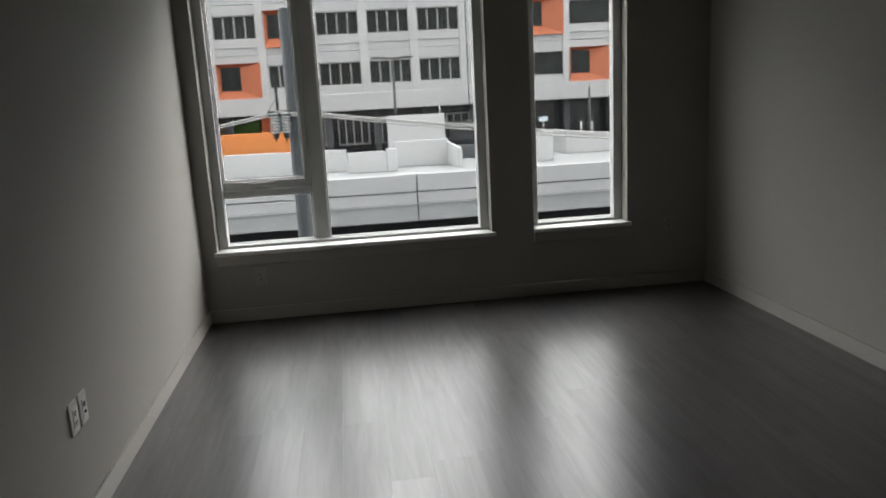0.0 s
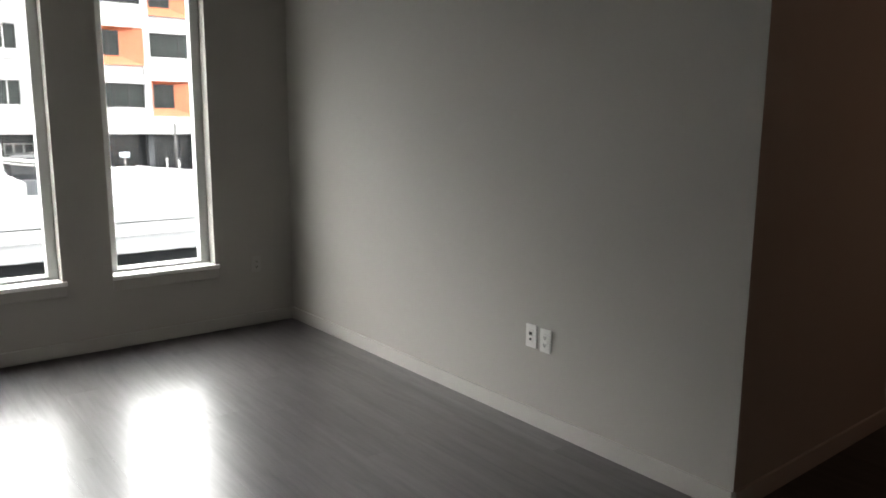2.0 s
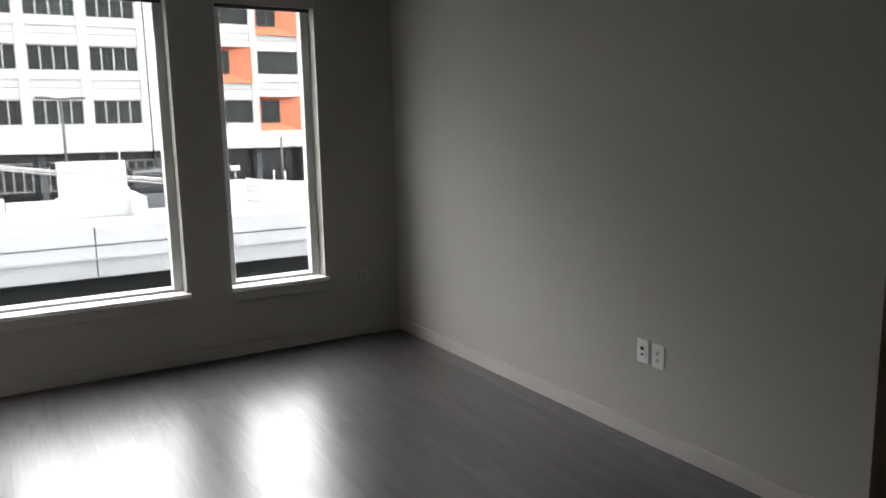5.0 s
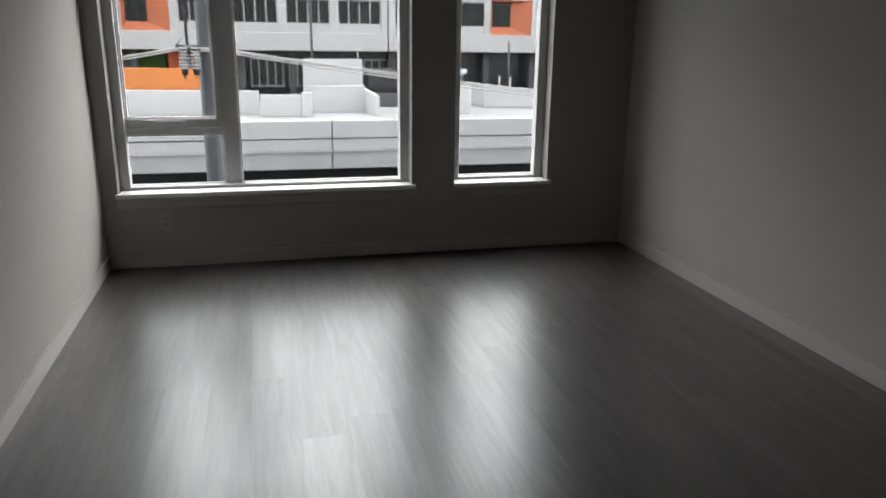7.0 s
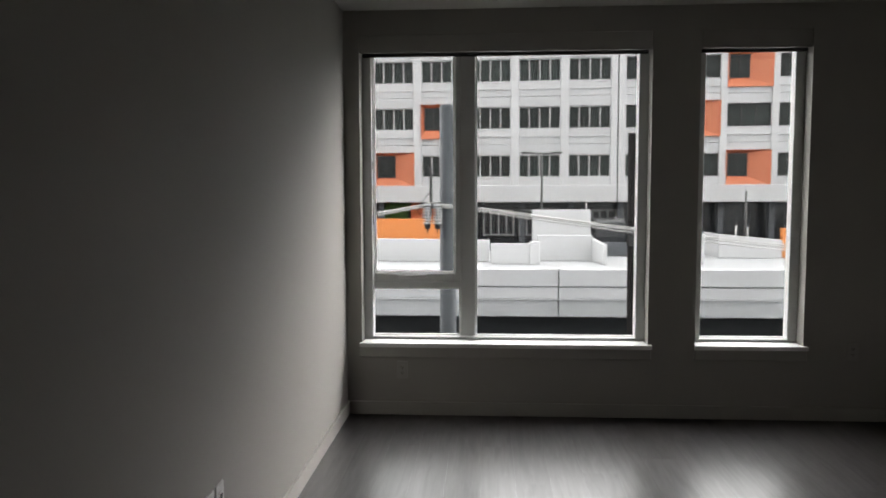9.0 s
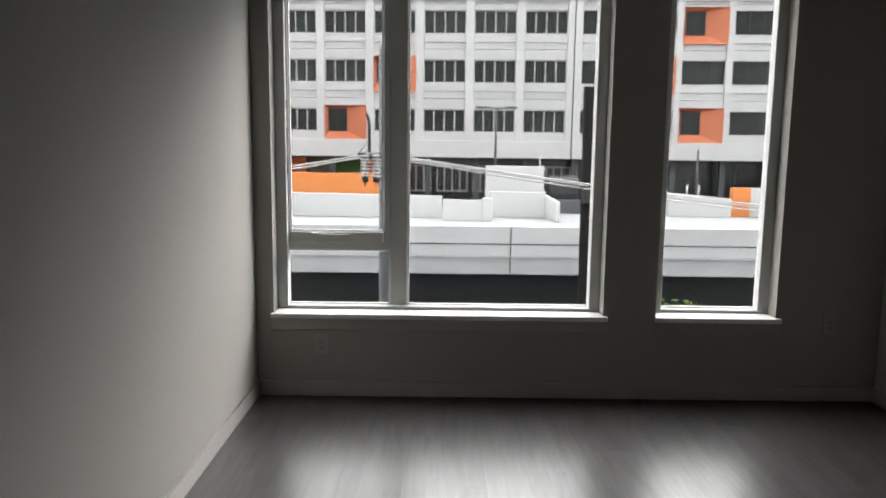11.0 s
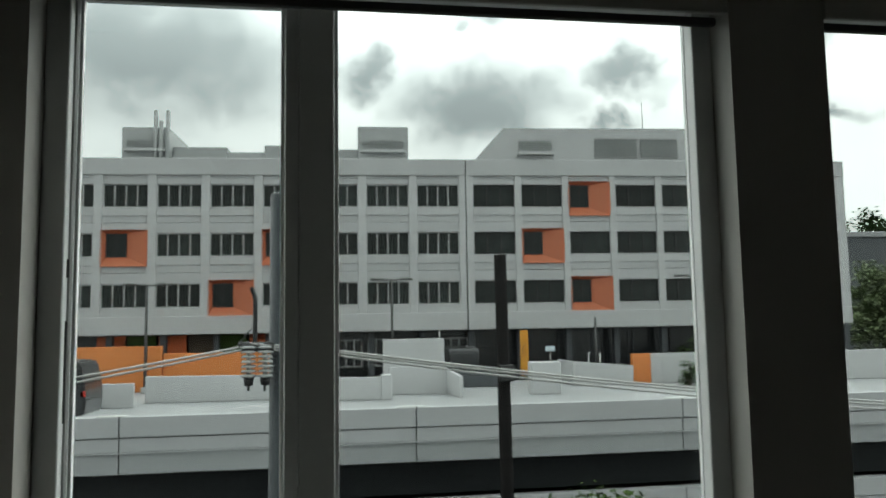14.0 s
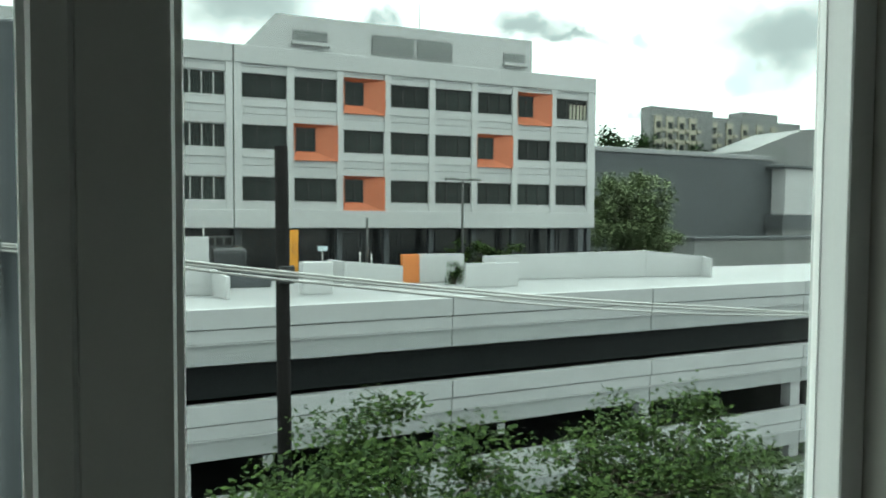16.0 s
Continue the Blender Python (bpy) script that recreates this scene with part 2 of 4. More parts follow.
M_WALL = mat("wall_paint", (0.345, 0.336, 0.308), 0.62, var=0.02, scale=0.8, fine=260, bump=0.05, bump_dist=0.002)
M_CEIL = mat("ceiling_paint", (0.46, 0.45, 0.425), 0.75, var=0.02, scale=0.8, fine=240, bump=0.06, bump_dist=0.002)
M_TRIM = mat("trim_paint", (0.375, 0.366, 0.34), 0.38, var=0.03, scale=2, fine=90, bump=0.02, bump_dist=0.001)
M_SILL = mat("sill_paint", (0.86, 0.86, 0.84), 0.30, var=0.03, scale=4, fine=120, bump=0.02, bump_dist=0.001)
M_VINYL = mat("window_vinyl", (0.58, 0.59, 0.58), 0.35, var=0.03, scale=5, fine=140, bump=0.02, bump_dist=0.001)
M_BEAD = mat("glazing_bead", (0.80, 0.81, 0.80), 0.3, var=0.02, scale=5, fine=140, bump=0)
M_DARKGASKET = mat("dark_gasket", (0.03, 0.03, 0.03), 0.6, var=0.1, bump=0)
M_GLASS = glass_mat("window_glass")
M_SHADE = mat("shade_cassette", (0.36, 0.35, 0.325), 0.5, var=0.03, scale=4, fine=160, bump=0.03, bump_dist=0.001)
M_FABRIC = mat("shade_fabric", (0.55, 0.54, 0.51), 0.85, var=0.06, scale=8, fine=420, bump=0.2, bump_dist=0.001)
M_PLASTIC = mat("white_plastic", (0.66, 0.66, 0.64), 0.35, var=0.02, bump=0)
M_SLOT = mat("dark_slot", (0.02, 0.02, 0.02), 0.5, var=0.1, bump=0)
M_STEEL = mat("brushed_steel", (0.55, 0.55, 0.54), 0.35, metal=1.0, var=0.08, fine=200, bump=0.02)
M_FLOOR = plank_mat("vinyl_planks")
M_SUB = mat("floor_joint", (0.02, 0.019, 0.018), 0.8, var=0.2)
# outside
M_WHITE = mat("white_render", (0.495, 0.50, 0.505), 0.75, var=0.06, scale=0.25, fine=6, bump=0.04)
M_WHITE_B = mat("white_panel", (0.455, 0.46, 0.465), 0.75, var=0.07, scale=0.4, fine=5, bump=0.04)
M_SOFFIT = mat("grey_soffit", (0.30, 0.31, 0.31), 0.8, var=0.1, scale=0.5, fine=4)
M_ORANGE = mat("orange_panel", (0.50, 0.155, 0.075), 0.55, var=0.08, scale=0.6, fine=8, bump=0.03)
M_ORANGE_D = mat("orange_reveal", (0.66, 0.15, 0.045), 0.55, var=0.08, scale=0.6, fine=8, bump=0.03)
M_ORANGE_B = mat("bright_orange_wall", (0.60, 0.20, 0.05), 0.55, var=0.08, scale=0.6, fine=8, bump=0.03)
M_OWIN = mat("dark_window_glass", (0.013, 0.017, 0.016), 0.10, var=0.5, scale=0.9, fine=3.0, bump=0.0, spec=0.22, object_var=0.5)
M_OFRAME = mat("bronze_window_frame", (0.035, 0.035, 0.035), 0.45, metal=0.3, var=0.1)
M_OMULL = mat("grey_mullion", (0.40, 0.41, 0.405), 0.5, var=0.1)
M_DARKBAND = mat("dark_glazing", (0.018, 0.020, 0.022), 0.25, var=0.25, scale=0.4, fine=3)
M_CONC = mat("white_concrete", (0.405, 0.41, 0.42), 0.8, var=0.07, scale=0.35, fine=5, bump=0.08)
M_CONC_L = mat("grey_concrete_band", (0.315, 0.323, 0.33), 0.8, var=0.08, scale=0.35, fine=5, bump=0.08)
M_DECK = mat("deck_concrete", (0.30, 0.305, 0.31), 0.7, var=0.12, scale=0.2, fine=3, bump=0.05)
# near-black colour carries the shade inside the garage openings and grooves
M_GAP_SHADE = mat("garage_interior_shade", (0.010, 0.012, 0.0135), 0.9, var=0.15, scale=0.3)
M_POLE = mat("dark_timber_pole", (0.013, 0.012, 0.012), 0.9, var=0.25, scale=2, fine=30, bump=0.3, spec=0.08, stretch=(4, 4, 0.4))
M_POST = mat("grey_steel_pole", (0.027, 0.033, 0.039), 0.55, var=0.2, scale=2.5, fine=30, bump=0.15, stretch=(3, 3, 0.5))
M_WIRE = mat("aluminium_cable", (0.48, 0.48, 0.47), 0.45, metal=0.3, var=0.1, fine=90)
M_CERAMIC = mat("grey_insulator", (0.45, 0.47, 0.47), 0.3, var=0.1, fine=60)
M_BLACK = mat("black_metal", (0.025, 0.025, 0.027), 0.5, var=0.15)
M_LAMPPOST = mat("lamp_post_metal", (0.08, 0.08, 0.08), 0.5, metal=0.4, var=0.1)
M_LEAF = leaf_mat("tree_leaves", (0.016, 0.032, 0.009), (0.066, 0.105, 0.026))
# distance haze is mixed into these paler leaf colours
M_LEAF_HAZE = leaf_mat("hazed_far_leaves", (0.13, 0.17, 0.085), (0.22, 0.27, 0.14))
M_LEAF_D = leaf_mat("dark_leaves", (0.022, 0.05, 0.018), (0.07, 0.12, 0.035))
M_BARK = mat("bark", (0.10, 0.08, 0.06), 0.9, var=0.3, scale=4, fine=40, bump=0.4)
M_ASPH = mat("asphalt", (0.055, 0.055, 0.057), 0.9, var=0.2, scale=0.4, fine=30, bump=0.1)
M_GREYWALL = mat("dark_grey_cladding", (0.085, 0.092, 0.10), 0.7, var=0.1, scale=0.1, fine=1.5)
# tan and tower grey are lightened to carry the far tower's haze
M_BEIGE = mat("tan_render", (0.42, 0.40, 0.32), 0.8, var=0.08, scale=0.1, fine=1)
M_TOWER = mat("grey_tower_cladding", (0.20, 0.205, 0.205), 0.7, var=0.1, scale=0.1, fine=1)
M_LOUVRE = mat("grey_louvre", (0.33, 0.34, 0.34), 0.6, var=0.06)
M_ROOFBOX = mat("roof_plant_metal", (0.36, 0.37, 0.37), 0.6, var=0.08, scale=0.5, fine=6)


# ---- building helpers ----
def bm_box(bm, x0, y0, z0, x1, y1, z1, bevel=0.0, seg=1):
    r = bmesh.ops.create_cube(bm, size=1.0)
    vs = r["verts"]
    bmesh.ops.scale(bm, vec=(abs(x1 - x0), abs(y1 - y0), abs(z1 - z0)), verts=vs)
    bmesh.ops.translate(bm, vec=((x0 + x1) / 2, (y0 + y1) / 2, (z0 + z1) / 2), verts=vs)
    if bevel:
        es = list({e for v in vs for e in v.link_edges})
        bmesh.ops.bevel(bm, geom=es, offset=bevel, segments=seg, affect='EDGES', profile=0.6)
    return vs


def bm_tube(bm, p0, p1, r0, r1=None, n=12, caps=True):
    r1 = r0 if r1 is None else r1
    p0, p1 = Vector(p0), Vector(p1)
    d = p1 - p0
    r = bmesh.ops.create_cone(bm, cap_ends=caps, segments=n, radius1=r0, radius2=r1, depth=d.length)
    rot = d.to_track_quat('Z', 'Y').to_matrix().to_4x4()
    bmesh.ops.transform(bm, matrix=Matrix.Translation((p0 + p1) / 2) @ rot, verts=r["verts"])
    return r["verts"]


def mesh_of(name, bm, material, smooth=False):
    me = bpy.data.meshes.new(name)
    bm.to_mesh(me)
    bm.free()
    if material:
        me.materials.append(material)
    if smooth:
        me.polygons.foreach_set("use_smooth", [True] * len(me.polygons))
    return me


def part(name, bm, material, parent=None, label="", smooth=False):
    ob = new(name, mesh_of(name, bm, material, smooth))
    if parent is not None:
        ob.parent = parent
    if label:
        tagged(ob, label)
    return ob


def boxp(name, dims, material, parent=None, bevel=0.0, label=""):
    bm = bmesh.new()
    bm_box(bm, *dims, bevel=bevel)
    return part(name, bm, material, parent, label)


def empty(name, at=(0, 0, 0), rz=0.0):
    e = new(name)
    e.matrix_basis = pose(*at, 0, 0, rz)
    return e


def structure(ob, label, category):
    return tagged(ob, label, category, kind="structure")


# ---- room shell ----
W, H = 3.525, 2.62           # room width at the window end and ceiling height
YC = -3.62                   # where the side wall ends and the room widens
XB, YB = 6.6, -8.4           # the wider rear part
T = 0.19                    # window wall thickness
WIN = ((0.10, 1.955), (2.252, 2.93))   # openings along the window wall
Z0, Z1 = 0.470, 2.465          # sill and head of the openings
GY = 0.155                   # plane of the window frames' room side

bm = bmesh.new()
for x0, x1, z0, z1 in ((-0.2, W + 0.2, -0.3, Z0), (-0.2, W + 0.2, Z1, H + 0.3), (-0.2, WIN[0][0], Z0, Z1), (WIN[0][1], WIN[1][0], Z0, Z1), (WIN[1][1], W + 0.2, Z0, Z1)):
    bm_box(bm, x0, 0, z0, x1, T, z1)
wall_north = structure(part("wall_north", bm, M_WALL), "warm grey painted wall pierced by two windows", "wall")
structure(boxp("wall_west", (-0.2, YB, 0, 0, 0, H), M_WALL), "warm grey painted long plain side wall", "wall")
structure(boxp("wall_east", (W, YC + 0.15, 0, W + 0.15, 0, H), M_WALL), "warm grey painted side wall ending at an outside corner", "wall")
structure(boxp("wall_return", (W, YC, 0, XB, YC + 0.15, H), M_WALL), "painted wall turning away where the room widens", "wall")
structure(boxp("wall_far_east", (XB, YB, 0, XB + 0.15, YC, H), M_WALL), "painted wall of the rear part of the room", "wall")
structure(boxp("wall_south", (-0.2, YB - 0.15, 0, XB + 0.15, YB, H), M_WALL), "painted wall behind the rear part of the room", "wall")
bm = bmesh.new()
bm_box(bm, -0.2, YC, H, W + 0.2, 0, H + 0.2)
bm_box(bm, -0.2, YB - 0.15, H, XB + 0.15, YC, H + 0.2)
structure(part("ceiling", bm, M_CEIL), "flat off-white painted ceiling", "ceiling")
bm = bmesh.new()
bm_box(bm, -0.2, YC, -0.25, W + 0.2, 0, -0.008)
bm_box(bm, -0.2, YB - 0.15, -0.25, XB + 0.15, YC, -0.008)
floor = structure(part("floor", bm, M_SUB), "dark grey wood-look vinyl plank floor with satin sheen", "floor")


def baseboard(name, x0, y0, x1, y1, nx, ny):
    """A square-edged skirting with an eased top along a wall; (nx, ny) points into the room."""
    bm = bmesh.new()
    d = 0.014
    bm_box(bm, min(x0, x1, x0 + nx * d, x1 + nx * d), min(y0, y1, y0 + ny * d, y1 + ny * d), 0.0,
           max(x0, x1, x0 + nx * d, x1 + nx * d), max(y0, y1, y0 + ny * d, y1 + ny * d), 0.088, bevel=0.004, seg=2)
    return structure(part(name, bm, M_TRIM), "off-white painted baseboard along the wall foot", "baseboard")


baseboard("baseboard", 0.014, 0, W - 0.014, 0, 0, -1)
baseboard("baseboard", 0, YB, 0, 0, 1, 0)
baseboard("baseboard", W, YC, W, 0, -1, 0)
baseboard("baseboard", W, YC, XB, YC, 0, -1)
baseboard("baseboard", XB, YB, XB, YC - 0.014, -1, 0)
baseboard("baseboard", 0.014, YB, XB - 0.014, YB, 0, 1)


# ---- windows ----
def frame_ring(bm, x0, x1, z0, z1, w, y0, y1, wb=None, bevel=0.003):
    wb = w if wb is None else wb
    bm_box(bm, x0, y0, z0, x0 + w, y1, z1, bevel)
    bm_box(bm, x1 - w, y0, z0, x1, y1, z1, bevel)
    bm_box(bm, x0 + w, y0 + 0.0005, z0, x1 - w, y1, z0 + wb, bevel)
    bm_box(bm, x0 + w, y0 + 0.0005, z1 - w, x1 - w, y1, z1, bevel)


def pane(parent, x0, x1, z0, z1, y):
    bead = bmesh.new()
    frame_ring(bead, x0, x1, z0, z1, 0.012, y - 0.014, y + 0.006, bevel=0.002)
    part("glazing_bead", bead, M_BEAD, parent, "pale glazing bead")
    g = boxp("pane", (x0 + 0.008, y, z0 + 0.008, x1 - 0.008, y + 0.004, z1 - 0.008), M_GLASS, parent, label="grey-tinted glass pane")
    g.visible_shadow = False


def sill(x0, x1, name, horn):
    bm = bmesh.new()
    bm_box(bm, x0, -0.005, Z0 - 0.02, x1, GY + 0.01, Z0 + 0.012, 0.002)
    bm_box(bm, x0 - horn, -0.032, Z0 - 0.016, x1 + 0.024, 0.0, Z0 + 0.012, 0.005, 2)
    s = part("window_sill", bm, M_SILL, name, "glossy white painted sill board")
    bm = bmesh.new()
    bm_box(bm, x0 - horn, -0.016, Z0 - 0.085, x1 + 0.02, 0.0, Z0 - 0.018, 0.004)
    part("apron", bm, M_TRIM, name, "painted apron board under the sill")


def shade(x0, x1):
    e = empty("roller_shade", ((x0 + x1) / 2, 0.0, 2.322))
    hw = (x1 - x0) / 2 - 0.004
    bm = bmesh.new()
    bm_box(bm, -hw, -0.004, 0.03, hw, 0.010, 0.142, 0.003)
    part("fascia", bm, M_SHADE, e, "grey fascia board")
    for sx in (-1, 1):
        bm = bmesh.new()
        bm_box(bm, sx * hw - (0.004 if sx > 0 else 0), 0.012, 0.035, sx * hw + (0.004 if sx < 0 else 0), 0.08, 0.142)
        part("end_bracket", bm, M_SHADE, e)
    bm = bmesh.new()
    bm_tube(bm, (-hw + 0.01, 0.044, 0.10), (hw - 0.01, 0.044, 0.10), 0.028, n=20)
    part("fabric_roll", bm, M_FABRIC, e, "rolled grey fabric", True)
    bm = bmesh.new()
    bm_box(bm, -hw + 0.012, 0.038, 0.012, hw - 0.012, 0.062, 0.036, 0.006, 2)
    part("hem_bar", bm, M_DARKGASKET, e, "dark hem bar")
    tagged(e, "grey roller shade cassette, fully raised, at window head", "window shade", "roller shades")


win1 = structure(empty("window_1"), "large pale vinyl window with a sash beside a fixed pane", "window")
a, b = WIN[0]
bm = bmesh.new()
frame_ring(bm, a, b, Z0 + 0.012, Z1, 0.060, GY - 0.05, GY + 0.018, 0.02)
part("window_frame", bm, M_VINYL, win1, "pale grey vinyl frame")
MX0, MX1 = 0.735, 0.845
bm = bmesh.new()
bm_box(bm, MX0 + 0.012, GY - 0.012, Z0 + 0.012, MX1, GY + 0.017, Z1 - 0.06, 0.004)
part("mullion", bm, M_VINYL, win1, "wide grey vinyl mullion")
bm = bmesh.new()
bm_box(bm, a + 0.05, GY - 0.002, 0.826, MX0 + 0.012, GY + 0.0165, 0.885, 0.003)
part("transom", bm, M_VINYL, win1, "vinyl transom bar")
bm = bmesh.new()
frame_ring(bm, a + 0.028, MX0 + 0.014, 0.865, 2.425, 0.042, GY - 0.016, GY + 0.016, 0.062, 0.005)
sash = part("sash", bm, M_VINYL, win1, "closed opening sash")
pane(win1, MX1 - 0.002, b - 0.05, Z0 + 0.028, Z1 - 0.05, GY + 0.012)
pane(win1, a + 0.05, MX0 + 0.012, Z0 + 0.028, 0.829, GY + 0.012)
pane(win1, a + 0.066, MX0 - 0.026, 0.925, 2.385, GY + 0.012)
bm = bmesh.new()
bm_box(bm, 0.33, GY - 0.028, 0.893, 0.52, GY - 0.016, 0.915, 0.004)
bm_box(bm, 0.30, GY - 0.034, 0.897, 0.335, GY - 0.016, 0.922, 0.006, 2)
part("crank_handle", bm, M_STEEL, win1, "small steel operator handle")
for zz in (1.25, 1.62):
    bm = bmesh.new()
    bm_box(bm, a + 0.052, GY - 0.024, zz, a + 0.064, GY - 0.014, zz + (0.05 if zz > 1.4 else 0.26), 0.003)
    part("sash_lock", bm, M_DARKGASKET, win1, "dark sash lock")
sill(a, b, win1, 0.014)
win2 = structure(empty("window_2"), "narrow tall pale vinyl window with one fixed pane", "window")
a, b = WIN[1]
bm = bmesh.new()
frame_ring(bm, a, b, Z0 + 0.012, Z1, 0.060, GY - 0.05, GY + 0.018, 0.02)
part("window_frame", bm, M_VINYL, win2, "pale grey vinyl frame")
pane(win2, a + 0.048, b - 0.048, Z0 + 0.028, Z1 - 0.05, GY + 0.012)
sill(a, b, win2, 0.002)
for a, b in WIN:
    shade(a, b)


# ---- wall plates and ceiling fitting ----
def wall_plate(m, kind="socket", label="", plate=None):
    """A wall plate about 70 x 115 mm, facing -y before it is turned."""
    e = empty("wall_outlet" if kind == "socket" else "data_outlet")
    bm = bmesh.new()
    bm_box(bm, -0.036, -0.007, -0.058, 0.036, 0.0, 0.058, 0.004, 2)
    part("plate", bm, plate or M_PLASTIC, e)
    bm = bmesh.new()
    bm_box(bm, -0.017, -0.010, -0.034, 0.017, -0.006, 0.034, 0.002)
    insert = part("insert", bm, plate or M_PLASTIC, e)
    if kind == "socket":
        for zz in (0.018, -0.018):
            bm = bmesh.new()
            bm_box(bm, -0.008, -0.0115, zz - 0.004, -0.005, -0.0095, zz + 0.006)
            bm_box(bm, 0.005, -0.0115, zz - 0.004, 0.008, -0.0095, zz + 0.006)
            bm_box(bm, -0.003, -0.0115, zz - 0.011, 0.003, -0.0095, zz - 0.006)
            part("slots", bm, M_SLOT, insert, "dark contact slots")
    elif kind == "data":
        for zz in (0.013, -0.015):
            bm = bmesh.new()
            if zz > 0:
                bm_box(bm, -0.010, -0.0115, zz - 0.008, 0.010, -0.0095, zz + 0.008)
            else:
                bm_tube(bm, (0, -0.010, zz), (0, -0.0135, zz), 0.006, n=12)
            part("jack", bm, M_SLOT, insert, "dark cable jack")
    e.matrix_basis = m
    return tagged(e, label, "outlet", "wall outlets")


wall_plate(pose(W, -2.53, 0.45, 0, 0, -90), "data", "white data plate with jacks on the side wall")
wall_plate(pose(W, -2.625, 0.445, 0, 0, -90), "socket", "white power outlet plate low on the side wall")
wall_plate(pose(0, -2.335, 0.415, 0, 0, 90), "data", "white data plate with jacks beside a power outlet")
wall_plate(pose(0, -2.425, 0.415, 0, 0, 90), "socket", "white power outlet plate beside a data plate")
wall_plate(pose(3.235, 0, 0.45, 0, 0, 0), "socket", "off-white power outlet plate beside the narrow window", M_TRIM)
wall_plate(pose(0.365, 0, 0.30, 0, 0, 0), "socket", "off-white power outlet plate under the large window", M_TRIM)

spr = empty("sprinkler_head", (1.76, -1.02, H))
bm = bmesh.new()
bm_tube(bm, (0, 0, 0), (0, 0, -0.008), 0.034, 0.028, 24)
part("escutcheon", bm, M_PLASTIC, spr, "", True)
bm = bmesh.new()
bm_tube(bm, (0, 0, -0.008), (0, 0, -0.026), 0.010, 0.008)
bm_tube(bm, (-0.009, 0, -0.024), (-0.004, 0, -0.046), 0.002)
bm_tube(bm, (0.009, 0, -0.024), (0.004, 0, -0.046), 0.002)
part("body", bm, M_STEEL, spr)
bm = bmesh.new()
bm_tube(bm, (0, 0, -0.046), (0, 0, -0.049), 0.014, n=16)
part("deflector", bm, M_STEEL, spr)
tagged(spr, "small white and steel fire sprinkler head on the ceiling", "sprinkler")


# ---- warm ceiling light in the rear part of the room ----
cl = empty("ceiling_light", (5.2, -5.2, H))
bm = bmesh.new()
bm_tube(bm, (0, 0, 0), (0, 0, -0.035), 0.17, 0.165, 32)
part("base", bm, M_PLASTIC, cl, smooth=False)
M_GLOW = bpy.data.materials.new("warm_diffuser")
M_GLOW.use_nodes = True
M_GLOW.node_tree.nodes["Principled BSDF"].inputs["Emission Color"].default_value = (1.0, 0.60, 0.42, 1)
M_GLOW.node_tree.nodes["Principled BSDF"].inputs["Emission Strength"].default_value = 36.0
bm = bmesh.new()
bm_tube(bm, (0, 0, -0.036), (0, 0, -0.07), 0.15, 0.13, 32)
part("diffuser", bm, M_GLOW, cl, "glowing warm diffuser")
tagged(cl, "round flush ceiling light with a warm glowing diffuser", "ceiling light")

# ---- office building across the street ----
ZR = (9.80, 6.18, 2.48)      # window sills, top row first
WH = 1.72                    # window height
WW = 3.18                    # window width
LEFT = [7.07 - 3.80 * i for i in range(8)]
RIGHT = [11.36 + 3.71 * i for i in range(8)]
XL, XS, XR = -20.3, 10.78, 41.3
ZB, ZT = 0.55, 13.42         # underside of the upper storeys and parapet
ORANGE = {("R", 0, 2), ("R", 0, 6), ("R", 1, 1), ("R", 1, 5), ("R", 2, 2), ("L", 1, 6), ("L", 1, 3), ("L", 2, 4)}
office = empty("office_building", (0, 53.0, 0), -2.86)
tagged(office, "white four-storey office building with dark windows and orange window surrounds", "building")

bm = bmesh.new()
bm_box(bm, XL, 0.55, ZB + 0.4, XR, 18, ZT - 0.3)
part("core", bm, M_WHITE, office)
for side, xs, x_lo, x_hi in (("L", LEFT, XL, XS - 0.04), ("R", RIGHT, XS + 0.04, XR)):
    xs = sorted(xs)
    edges = [x_lo] + [v for x in xs for v in (x, x + WW)] + [x_hi]
    for i in range(0, len(edges), 2):
        boxp("pilaster", (edges[i], 0.0, ZB, edges[i + 1], 0.56, ZT), M_WHITE, office, 0.03)
    bm = bmesh.new()
    bm_box(bm, x_lo, -0.06, ZT - 1.25, x_hi, 0.58, ZT + 0.02, 0.05)
    part("parapet", bm, M_WHITE_B, office)
    bm = bmesh.new()
    bm_box(bm, x_lo, -0.05, ZB - 0.02, x_hi, 0.58, ZR[2] - 0.62, 0.04)
    part("lower_fascia", bm, M_WHITE, office)
    for r, z in enumerate(ZR):
        top_next = (ZT - 1.25) if r == 0 else ZR[r - 1]
        for x in xs:
            bay = (LEFT if side == "L" else RIGHT).index(x)
            lit = (side, r, bay) in ORANGE
            lo = z + WH
            hi = top_next if r == 0 else top_next - 0.62
            bm = bmesh.new()
            bm_box(bm, x, 0.10, lo + (0.22 if lit else 0), x + WW, 0.56, lo + (hi - lo) * 0.5 + 0.1)
            bm_box(bm, x, 0.16, lo + (hi - lo) * 0.5 + 0.14, x + WW, 0.56, hi)
            part("spandrel", bm, M_WHITE_B, office)
            if not lit:
                bm = bmesh.new()
                bm_box(bm, x, 0.06, z - 0.62, x + WW, 0.56, z - 0.10, 0.02)
                bm_box(bm, x, 0.02, z - 0.10, x + WW, 0.56, z, 0.02)
                part("window_sill", bm, M_WHITE, office)


